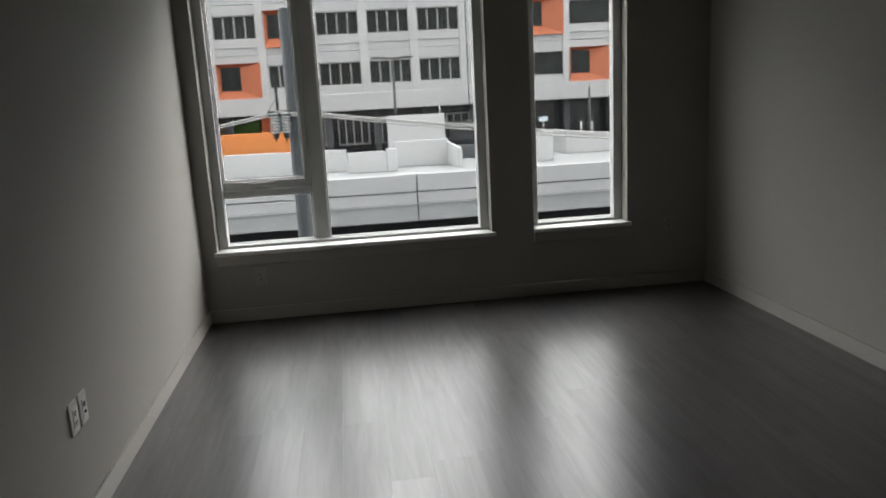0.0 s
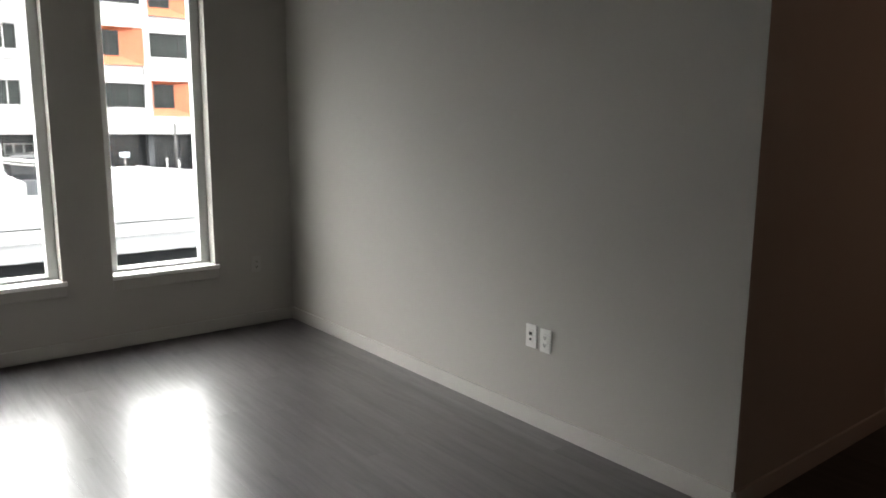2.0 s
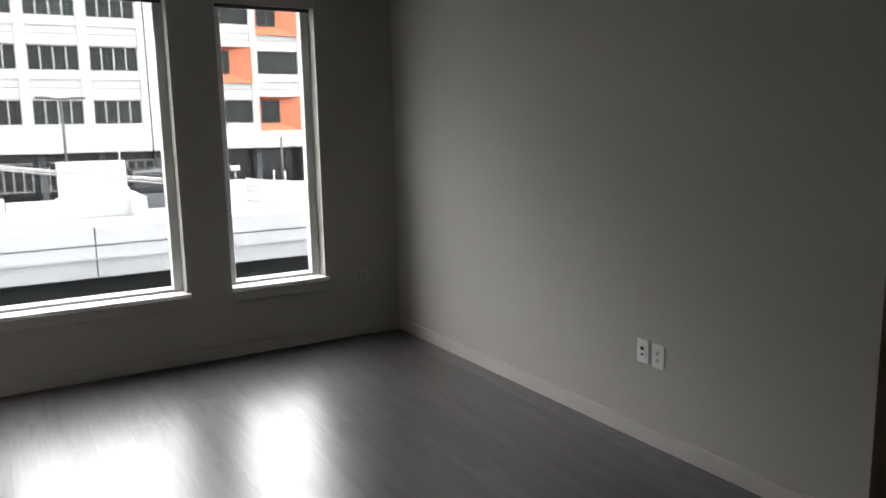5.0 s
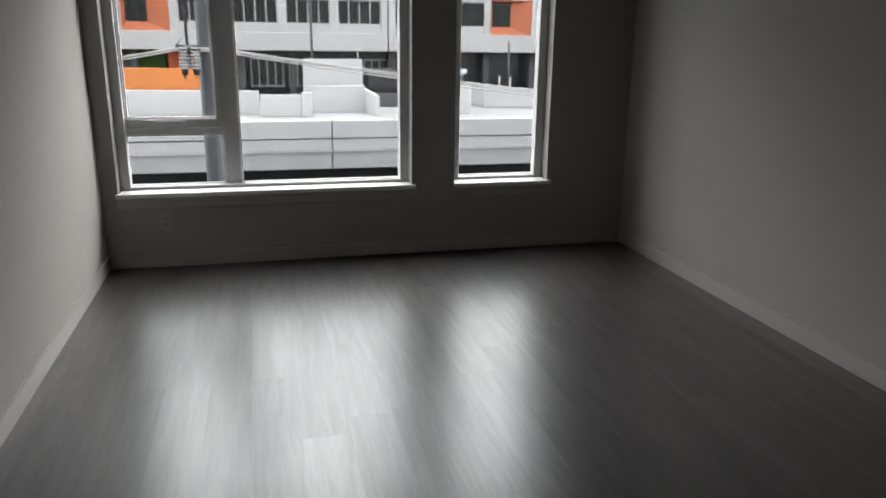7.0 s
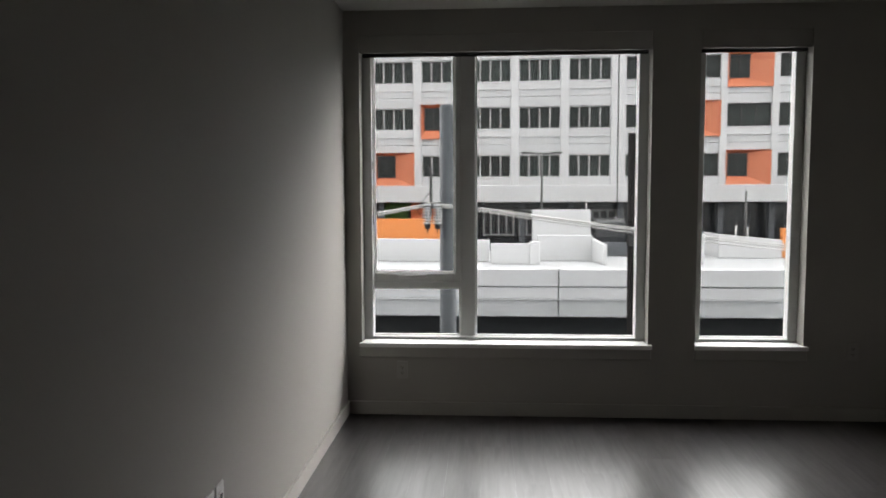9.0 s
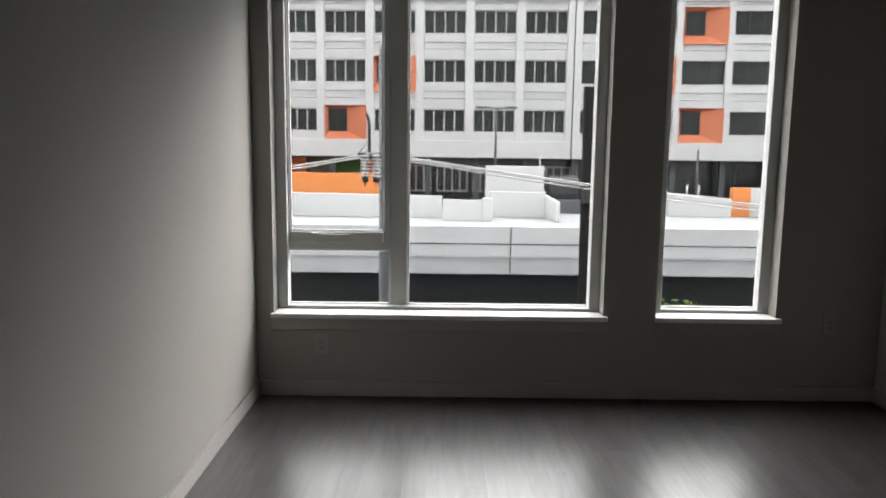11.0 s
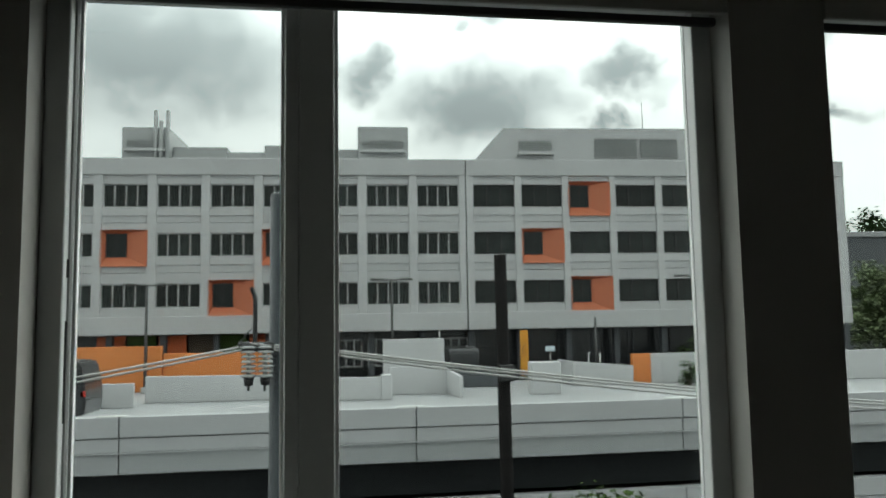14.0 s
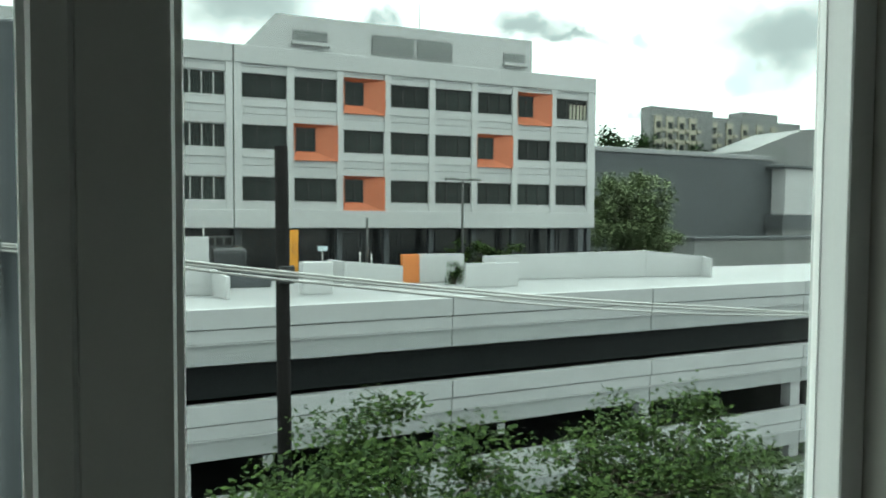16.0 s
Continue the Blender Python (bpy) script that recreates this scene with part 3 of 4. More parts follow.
def window_meshes(w, h, lights):
    bm = bmesh.new()
    f = 0.07
    frame_ring(bm, 0, w, 0, h, f, 0.26, 0.36, bevel=0)
    for i in range(1, lights):
        x = w * i / lights
        bm_box(bm, x - 0.045, 0.25, f, x + 0.045, 0.35, h - f)
    fr = mesh_of("window", bm, M_OFRAME if lights < 4 else M_OMULL)
    bm = bmesh.new()
    bm_box(bm, f, 0.31, f, w - f, 0.32, h - f)
    return fr, mesh_of("pane", bm, M_OWIN)


W4, P4 = window_meshes(WW, WH, 4)
W3, P3 = window_meshes(WW, WH, 3)
W2, P2 = window_meshes(1.45, WH, 2)


def far_window(fr, pn, x, z, dy=0.0):
    w = new("window", fr)
    w.parent = office
    w.location = (x, dy, z)
    p = new("pane", pn)
    p.parent = w
    return w


def splayed_surround(x, z):
    """An orange box round one window: flush outer rim, faces splayed back to the opening."""
    x0, x1, z0, z1 = x - 0.06, x + WW + 0.06, z - 0.70, z + WH + 0.24
    a0, a1, b0, b1 = x + 0.2, x + 1.65, z, z + WH
    bm = bmesh.new()
    o = [bm.verts.new(v) for v in ((x0, -0.06, z0), (x1, -0.06, z0), (x1, -0.06, z1), (x0, -0.06, z1))]
    k = [bm.verts.new(v) for v in ((a0, 0.5, b0), (a1, 0.5, b0), (a1, 0.5, b1), (a0, 0.5, b1))]
    back = [bm.verts.new((v.co.x, 0.56, v.co.z)) for v in o]
    for i in range(4):
        j = (i + 1) % 4
        bm.faces.new((o[i], o[j], k[j], k[i]))
        bm.faces.new((o[j], o[i], back[i], back[j]))
    bmesh.ops.recalc_face_normals(bm, faces=bm.faces)
    part("window_surround", bm, M_ORANGE, office, "orange splayed surround")


for side, xs in (("L", LEFT), ("R", RIGHT)):
    for r, z in enumerate(ZR):
        for i, x in enumerate(xs):
            if (side, r, i) in ORANGE:
                splayed_surround(x, z)
                far_window(W2, P2, x + 0.2, z, 0.16)
            else:
                far_window(*((W4, P4) if side == "L" else (W3, P3)), x, z)
bm = bmesh.new()
for i in range(5):
    bm_box(bm, XR - 2.5 + i * 0.36, 0.29, ZR[0] + 0.08, XR - 2.5 + i * 0.36 + 0.22, 0.30, ZR[0] + WH * 0.75)
part("blinds", bm, M_BEIGE, office, "pale vertical blinds in a corner window")
bm = bmesh.new()
bm_box(bm, XS - 0.05, 0.06, ZB, XS + 0.05, 0.6, ZT)
part("joint", bm, M_BLACK, office, "dark movement joint")
# ground floor, set back
bm = bmesh.new()
bm_box(bm, XL, 2.4, -10.6, XR, 17, ZB + 0.4)
part("ground_floor_glazing", bm, M_DARKBAND, office, "dark recessed ground floor glazing")
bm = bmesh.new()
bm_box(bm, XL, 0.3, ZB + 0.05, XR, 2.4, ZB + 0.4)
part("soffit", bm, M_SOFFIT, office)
for i in range(17):
    x = XL + 1.2 + 3.78 * i
    bm = bmesh.new()
    bm_box(bm, x - 0.22, 0.9, -10.6, x + 0.22, 1.4, ZB + 0.05, 0.02)
    part("column", bm, M_GREYWALL, office)
for i in range(5):
    bm = bmesh.new()
    x = -2.5 + 2.9 * i
    frame_ring(bm, x, x + 2.5, -2.2, -0.1, 0.10, 2.26, 2.38, bevel=0)
    for k in (1, 2, 3):
        bm_box(bm, x + 2.5 * k / 4 - 0.055, 2.28, -2.1, x + 2.5 * k / 4 + 0.055, 2.37, -0.2)
    part("ground_floor_window", bm, M_OMULL, office)
for i in range(8):
    bm = bmesh.new()
    x = 18.2 + 3.0 * i
    frame_ring(bm, x, x + 2.7, -2.6, 0.2, 0.07, 2.30, 2.38, bevel=0)
    part("ground_floor_window", bm, M_GREYWALL, office)
for i, m in enumerate((M_ORANGE_D, M_LEAF_D, M_ORANGE_D, M_BARK, M_LEAF_D, M_ORANGE_D)):
    bm = bmesh.new()
    bm_box(bm, -16.5 + 2.2 * i, 1.9, -1.4, -14.5 + 2.2 * i, 2.1, ZB - 0.1)
    part("wall_panel", bm, m, office, "coloured entrance panel")


# roof plant
def louvre(x0, x1, z0, z1, y, rows, ledge=True):
    bm = bmesh.new()
    for i in range(rows):
        z = z0 + (z1 - z0) * i / rows
        bm_box(bm, x0, y - 0.14, z, x1, y - 0.034, z + (z1 - z0) / rows * 0.55)
    grille = part("louvre", bm, M_LOUVRE, office, "grey louvre grille")
    # dark sheet added as the shade between the slats
    bm = bmesh.new()
    bm_box(bm, x0, y - 0.03, z0, x1, y - 0.004, z1)
    part("slat_shade", bm, M_GREYWALL, grille, "dark sheet for the shade between the slats")
    if ledge:
        bm = bmesh.new()
        bm_box(bm, x0 - 0.1, y - 0.5, z0 - 0.28, x1 + 0.1, y, z0 - 0.08)
        part("ledge", bm, M_WHITE, office)


bm = bmesh.new()
prof = [(11.5, ZT - 0.02), (35.0, ZT - 0.02), (35.0, 16.1), (13.8, 15.95)]
front = [bm.verts.new((x, 0.25, z)) for x, z in prof]
rear = [bm.verts.new((x, 14, z)) for x, z in prof]
bm.faces.new(front)
bm.faces.new(rear[::-1])
for i in range(4):
    bm.faces.new((front[i], rear[i], rear[(i + 1) % 4], front[(i + 1) % 4]))
bmesh.ops.recalc_face_normals(bm, faces=bm.faces)
part("penthouse", bm, M_WHITE_B, office, "off-white rooftop penthouse with one sloped end")
louvre(15.0, 17.6, 14.1, 14.95, 0.25, 5)
louvre(21.0, 24.4, 13.7, 15.2, 0.25, 12, False)
louvre(24.7, 27.7, 13.7, 15.2, 0.25, 12, False)
louvre(32.3, 34.3, 14.1, 14.9, 0.25, 5)
for x0, x1, z1, y0 in ((-15.3, -11.8, 16.4, 2.5), (-11.8, -7.6, 15.1, 3.5), (-7.6, -4.7, 14.7, 3.5), (-4.7, -1.6, 15.2, 3.2), (-1.6, 2.6, 15.0, 3.6), (2.6, 6.6, 16.6, 2.5)):
    bm = bmesh.new()
    bm_box(bm, x0, y0, ZT - 0.4, x1, y0 + 6, z1, 0.08)
    part("roof_unit", bm, M_ROOFBOX, office, "pale grey rooftop plant box")
louvre(-14.9, -12.1, 14.72, 15.4, 2.5, 5)
louvre(3.0, 6.2, 14.72, 15.4, 2.5, 5)
for x, h in ((-12.7, 17.6), (-12.3, 16.8), (-11.8, 17.6)):
    bm = bmesh.new()
    bm_tube(bm, (x, 2.2, ZT - 0.4), (x, 2.2, h), 0.16, n=10)
    part("flue", bm, M_ROOFBOX, office, "slim metal flue", True)
bm = bmesh.new()
bm_tube(bm, (26.4, 4, 15.9), (26.4, 4, 19.2), 0.045, 0.02, 8)
part("antenna", bm, M_BLACK, office)
bm = bmesh.new()
bm_box(bm, XL + 0.6, 0.6, ZT - 0.3, XR - 0.6, 17.8, ZT - 0.24)
part("roof", bm, M_DECK, office)

# ---- parking garage ----
GROUND = -10.6
garage = empty("parking_garage", (0, 24.05, 0), -0.2)
tagged(garage, "white concrete open-sided parking garage with stacked horizontal bands", "parking garage")
GX = [3.68 + 9.85 * k for k in range(-5, 8)]
for lev in range(3):
    zt = -1.62 - 3.16 * lev
    for x in GX[:-1]:
        x0, x1 = x + 0.02, x + 9.83
        boxp("upper_panel", (x0, 0.0, zt - 0.67, x1, 0.35, zt), M_CONC, garage, 0.02)
        boxp("middle_panel", (x0, 0.07, zt - 1.16, x1, 0.35, zt - 0.71), M_CONC, garage, 0.015)
        boxp("lower_panel", (x0, 0.10, zt - 1.88, x1, 0.35, zt - 1.20), M_CONC_L, garage, 0.015, "greyer lower concrete band")
    boxp("ledge", (GX[0], 0.0, zt - 1.20, GX[-1], 0.34, zt - 1.165), M_CONC, garage)
    boxp("groove_back", (GX[0], 0.2, zt - 1.8, GX[-1], 0.33, zt - 0.1), M_GAP_SHADE, garage)
    # lower slabs, back sheets and top columns take the painted shade colour
    boxp("slab", (GX[0], 0.36, zt - 1.15, GX[-1], 20.5, zt - 0.98), M_DECK if lev == 0 else M_GAP_SHADE, garage)
    boxp("inner_shade_wall", (GX[0], 1.1 if lev == 0 else 4.5, zt - 3.2, GX[-1], 1.3 if lev == 0 else 4.7, zt - 1.15), M_GAP_SHADE, garage)
    for x in GX:
        boxp("column", (x - 0.34, 0.42 if lev else 3.2, zt - 3.2, x + 0.36, 1.0 if lev else 3.8, zt - 1.15), M_CONC if lev else M_GAP_SHADE, garage, 0.02)
for k, x in enumerate((6.5, -4.2, 16.0)):
    boxp("wall_sign", (x, 0.8, -7.4, x + 0.35, 0.84, -6.95), M_WHITE, garage, label="small white notice plate")
DZ = -2.60


def deck_wall(x0, y0, x1, y1, z_top, z_top2=None, th=0.22, m=None, label="white painted low concrete wall on the garage deck"):
    """A straight low wall from (x0, y0) to (x1, y1); its top may slope."""
    z2 = z_top if z_top2 is None else z_top2
    d = Vector((x1 - x0, y1 - y0, 0)).normalized()
    nrm = Vector((-d.y, d.x, 0)) * th
    bm = bmesh.new()
    p, q = Vector((x0, y0, DZ)), Vector((x1, y1, DZ))
    base = [p, q, q + nrm, p + nrm]
    tops = [z_top, z2, z2, z_top]
    lo = [bm.verts.new(v) for v in base]
    hi = [bm.verts.new((v.x, v.y, z)) for v, z in zip(base, tops)]
    bm.faces.new(lo[::-1])
    bm.faces.new(hi)
    for i in range(4):
        bm.faces.new((lo[i], lo[(i + 1) % 4], hi[(i + 1) % 4], hi[i]))
    bmesh.ops.bevel(bm, geom=list(bm.edges), offset=0.025, segments=1, affect='EDGES')
    ob = part("deck_wall", bm, m or M_WHITE)
    return tagged(ob, label, "wall", "walls on the garage deck")


deck_wall(-12.5, 35.9, -8.7, 35.8, -1.45)
deck_wall(-8.6, 37.6, 1.0, 37.2, -1.27, -1.35)
deck_wall(1.05, 35.9, 3.7, 35.8, -1.46)
deck_wall(3.2, 35.7, 3.75, 35.7, -1.36, th=0.5, label="white concrete end pier of a deck wall")
deck_wall(3.75, 37.9, 6.9, 37.8, -1.12, label="low white wall before the tall panel on deck")
deck_wall(3.55, 39.5, 7.0, 39.4, 0.30, th=0.35, label="tall white concrete screen panel on the garage deck")
deck_wall(7.35, 35.4, 6.9, 39.4, -1.5, -1.2, label="white ramp wall with a sloping top edge")
deck_wall(11.1, 36.0, 12.65, 35.9, -0.95, th=1.1, label="square white concrete block on the garage deck")
deck_wall(14.8, 39.8, 18.2, 39.6, -1.2, -1.5, label="white ramp wall with a sloping top edge")
deck_wall(14.8, 39.8, 14.7, 42.5, -1.2)
deck_wall(18.3, 39.9, 19.4, 39.85, -0.85, th=0.4, m=M_ORANGE_B, label="bright orange concrete pier on the garage deck")
deck_wall(19.45, 40.0, 22.5, 39.9, -0.85)
deck_wall(20.6, 36.1, 24.0, 35.9, -1.20)
deck_wall(24.05, 40.2, 36.0, 38.5, -1.05, -0.80)
deck_wall(36.0, 38.5, 40.0, 37.3, -0.80, -1.2)
deck_wall(40.0, 37.3, 39.6, 36.2, -1.2, -1.3)
deck_wall(-17.0, 44.1, -9.2, 43.8, 0.05, m=M_ORANGE_B, th=0.35, label="bright orange painted wall beyond the deck")
deck_wall(-9.15, 44.0, -2.0, 43.7, -0.40, m=M_ORANGE_B, th=0.3, label="lower bright orange painted wall beyond the deck")
deck_wall(7.6, 41.0, 10.6, 40.8, -1.75, m=M_GREYWALL, label="dark grey low barrier at the ramp opening")
# vent pipes and a thin rod on the deck walls
for x, y, z0, z1, r in ((15.6, 39.9, -1.30, -0.72, 0.05), (16.3, 39.9, -1.36, -0.80, 0.05), (6.75, 39.6, 0.29, 0.85, 0.035)):
    bm = bmesh.new()
    bm_tube(bm, (x, y, z0), (x, y, z1), r, n=10)
    bm_tube(bm, (x, y, z1 - 0.06), (x, y, z1 + 0.03), r * 1.5, n=10)
    tagged(part("vent_pipe", bm, M_PLASTIC, smooth=True), "short white pipe standing on a deck wall", "pipe", "deck pipes")
# painted arrows on the deck
for k, (x, y) in enumerate(((-6.4, 33.6), (-3.9, 33.9), (15.5, 33.2))):
    bm = bmesh.new()
    for i in range(3):
        vs = bm_box(bm, x + 0.55 * i, y, DZ + 0.004, x + 0.55 * i + 0.22, y + 1.6, DZ + 0.008)
        bmesh.ops.rotate(bm, verts=vs, cent=(x + 0.55 * i, y, DZ), matrix=Matrix.Rotation(radians(-25), 3, 'Z'))
    ob = part("deck_marking", bm, M_WHITE)
    structure(ob, "white painted stripes on the garage deck", "road marking")
for x in (3.0, -6.9, 12.9):
    ob = boxp("joint_cap", (x, 24.12, -1.618, x + 0.95, 24.38, -1.585), M_PLASTIC, bevel=0.008)
    tagged(ob, "white metal cap strip over a parapet joint", "coping", "parapet joint caps")


def lamp_post(x, y, top, arms=True):
    e = empty("street_lamp", (x, y, DZ))
    h = top - DZ
    bm = bmesh.new()
    bm_tube(bm, (0, 0, 0), (0, 0, h), 0.10, 0.075, 10)
    part("pole", bm, M_LAMPPOST, e, smooth=True)
    bm = bmesh.new()
    bm_box(bm, -0.2, -0.2, 0, 0.2, 0.2, 0.35, 0.03)
    part("footing", bm, M_CONC, e)
    if arms:
        for s in (-1, 1):
            bm = bmesh.new()
            bm_tube(bm, (0, 0, h - 0.06), (s * 0.7, 0, h - 0.02), 0.05, n=8)
            part("arm", bm, M_LAMPPOST, e)
            bm = bmesh.new()
            bm_box(bm, min(s * 0.5, s * 1.3), -0.2, h - 0.07, max(s * 0.5, s * 1.3), 0.2, h + 0.07, 0.03)
            part("lamp_head", bm, M_LAMPPOST, e)
    return tagged(e, "tall dark double-armed lamp post on the garage deck" if arms else "slim dark bare post on the garage deck", "street lamp", "deck lamp posts")


lamp_post(-9.9, 43.0, 3.65)
lamp_post(4.35, 43.0, 3.85)
lamp_post(24.0, 43.0, 3.95)
lamp_post(17.2, 43.0, 1.35, False)
e = empty("sign_post", (12.3, 36.6, -0.96))
bm = bmesh.new()
bm_tube(bm, (0, 0, 0), (0, 0, 0.75), 0.03, n=8)
part("pole", bm, M_STEEL, e)
bm = bmesh.new()
bm_box(bm, -0.26, -0.03, 0.55, 0.26, 0.0, 0.82, 0.01)
part("plate", bm, mat("pale_blue_sign", (0.48, 0.56, 0.60), 0.5), e, "pale blue plate")
tagged(e, "small pale blue sign plate on a thin post", "sign")
e = empty("banner_sign", (13.75, 47.6, DZ))
bm = bmesh.new()
bm_box(bm, -0.28, -0.06, 0.0, 0.28, 0.06, 3.1, 0.02)
part("panel", bm, mat("yellow_orange_sign", (0.70, 0.31, 0.03), 0.5), e)
bm = bmesh.new()
for s in (-1, 1):
    vs = bm_box(bm, -0.03, -0.075, 0, 0.03, -0.055, 0.5)
    bmesh.ops.rotate(bm, verts=vs, cent=(0, 0, 0), matrix=Matrix.Rotation(radians(40 * s if s > 0 else 140), 3, 'Y'))
    bmesh.ops.translate(bm, verts=vs, vec=(-0.2, 0, 1.8))
part("arrow", bm, M_SLOT, e, "dark arrow mark")
tagged(e, "tall yellow-orange sign panel with a dark arrow", "sign")


# parked dark van behind the parapet
def van(m, label):
    e = empty("van")
    bm = bmesh.new()
    prof = [(-2.5, 0.35), (2.45, 0.35), (2.5, 0.9), (2.46, 1.25), (2.3, 2.0), (2.15, 2.1), (-2.3, 2.1), (-2.5, 1.9)]
    f = [bm.verts.new((x, -0.95, z)) for x, z in prof]
    r = [bm.verts.new((x, 0.95, z)) for x, z in prof]
    bm.faces.new(f)
    bm.faces.new(r[::-1])
    for i in range(len(prof)):
        bm.faces.new((f[i], r[i], r[(i + 1) % len(prof)], f[(i + 1) % len(prof)]))
    bmesh.ops.recalc_face_normals(bm, faces=bm.faces)
    bmesh.ops.bevel(bm, geom=list(bm.edges), offset=0.07, segments=2, affect='EDGES')
    part("body", bm, mat("black_car_paint", (0.018, 0.019, 0.022), 0.25, coat=0.6, var=0.1), e)
    for x0, x1 in ((-2.2, -0.9), (-0.8, 0.5), (0.6, 1.75)):
        bm = bmesh.new()
        bm_box(bm, x0, -0.965, 1.3, x1, -0.945, 1.9, 0.01)
        part("side_window", bm, M_OWIN, e)
    for x in (-1.6, 1.6):
        bm = bmesh.new()
        bm_tube(bm, (x, -0.97, 0.36), (x, -0.72, 0.36), 0.36, n=24)
        wheel = part("wheel", bm, M_BLACK, e)
        bm = bmesh.new()
        bm_tube(bm, (x, -0.985, 0.36), (x, -0.96, 0.36), 0.22, n=20)
        part("rim", bm, M_STEEL, wheel, "steel rim")
    bm = bmesh.new()
    bm_box(bm, 2.30, -0.95, 0.95, 2.47, -0.70, 1.15, 0.02)
    part("tail_light", bm, mat("red_lens", (0.5, 0.03, 0.02), 0.25), e, "red tail light")
    bm = bmesh.new()
    bm_box(bm, -2.0, -0.8, 2.12, 1.5, -0.74, 2.17, 0.01)
    part("roof_rail", bm, M_STEEL, e)
    e.matrix_basis = m
    return tagged(e, label, "van")


van(pose(-11.9, 30.5, DZ, 0, 0, 0) @ Matrix.Scale(1.22, 4), "black van parked on the garage deck behind the parapet")
van(pose(8.9, 46.2, DZ, 0, 0, 90), "dark van parked at the rear of the garage deck")

# ---- poles and cables in the street ----
e = empty("utility_pole", (4.92, 15.64, GROUND))
bm = bmesh.new()
bm_tube(bm, (0.06, 0, 0), (-0.06, 0, 13.6), 0.17, 0.15, 16)
part("pole", bm, M_POLE, e, smooth=True)
bm = bmesh.new()
bm_box(bm, -0.18, -0.25, 10.55, 0.18, -0.13, 10.95, 0.02)
part("bracket", bm, M_BLACK, e, "dark bolted bracket")
tagged(e, "bare dark timber utility pole standing before the garage", "utility pole")
e = empty("steel_pole", (0.465, 3.70, GROUND))
bm = bmesh.new()
bm_tube(bm, (0, 0, 0), (0, 0, 13.02), 0.105, 0.092, 24)
r = bmesh.ops.create_uvsphere(bm, u_segments=24, v_segments=10, radius=0.092)
bmesh.ops.scale(bm, vec=(1, 1, 0.45), verts=r["verts"])
bmesh.ops.translate(bm, vec=(0, 0, 13.02), verts=r["verts"])
pole = part("pole", bm, M_POST, e, smooth=True)
bm = bmesh.new()
bm_tube(bm, (-0.02, -0.05, 11.93), (-0.30, -0.12, 11.93), 0.018, n=10)
bm_box(bm, -0.27, -0.15, 11.88, -0.05, -0.10, 11.93, 0.006)
part("bracket_arm", bm, M_BLACK, e)
for dx in (-0.225, -0.11):
    bm = bmesh.new()
    for i in range(7):
        bm_tube(bm, (dx, -0.125, 11.70 + i * 0.034), (dx, -0.125, 11.718 + i * 0.034), 0.058, 0.044, 16)
    bm_tube(bm, (dx, -0.125, 11.68), (dx, -0.125, 11.93), 0.018, n=10)
    part("insulator", bm, M_CERAMIC, e, "ribbed grey insulator", True)
    bm = bmesh.new()
    bm_tube(bm, (dx, -0.125, 11.64), (dx, -0.125, 11.695), 0.030, 0.036, 12)
    bm_tube(bm, (dx - 0.005, -0.125, 11.60), (dx, -0.125, 11.65), 0.009, n=8)
    part("clamp", bm, M_BLACK, e, "dark end clamp", True)
bm = bmesh.new()
bm_tube(bm, (-0.185, -0.10, 11.93), (-0.185, -0.10, 12.26), 0.016, n=10)
bm_tube(bm, (-0.185, -0.10, 12.26), (-0.215, -0.10, 12.34), 0.016, n=10)
bm_tube(bm, (-0.185, -0.10, 12.08), (-0.29, -0.12, 11.94), 0.005, n=6)
part("riser", bm, M_BLACK, e, "dark bent riser")
tagged(e, "grey round-topped steel pole with ribbed insulators and riser", "utility pole")


def cable(points, radius, label):
    cu = bpy.data.curves.new("overhead_cable", 'CURVE')
    cu.dimensions = '3D'
    cu.bevel_depth = radius
    cu.bevel_resolution = 2
    sp = cu.splines.new('POLY')
    n = 12
    pts = []
    for (a, b) in zip(points, points[1:]):
        for i in range(n):
            t = i / n
            p = Vector(a).lerp(Vector(b), t)
            p.z -= 0.012 * (b[0] - a[0]) * t * (1 - t)
            pts.append(p)
    pts.append(Vector(points[-1]))
    sp.points.add(len(pts) - 1)
    for q, p in zip(sp.points, pts):
        q.co = (*p, 1)
    cu.materials.append(M_WIRE)
    ob = new("overhead_cable", cu)
    return tagged(ob, label, "cable", "overhead cables")


for dz, spread in ((0.0, 0.0), (-0.036, 0.05), (0.024, -0.05)):
    if dz <= 0:
        cable([(-26, 3.58, -2.9 + dz), (-3.0, 3.58, 0.72 + dz * 1.5), (-1.1, 3.58, 1.10 + dz), (0.25, 3.58, 1.325 + dz * 0.6)], 0.0085, "pale aluminium overhead cable tied to a steel pole")
    cable([(0.25, 3.57, 1.325 + dz * 0.5), (0.85, 3.57, 1.262 + dz * 0.6), (2.1, 3.57, 1.087 + dz * 0.8), (3.8, 3.57, 0.88 + dz), (5.3, 3.57, 0.74 + dz), (6.5, 3.57, 0.65 + dz + spread * 0.4), (9.0, 3.57, 0.52 + spread), (30, 3.57, -0.4 + spread * 4)], 0.008, "pale aluminium overhead cable running along the street")


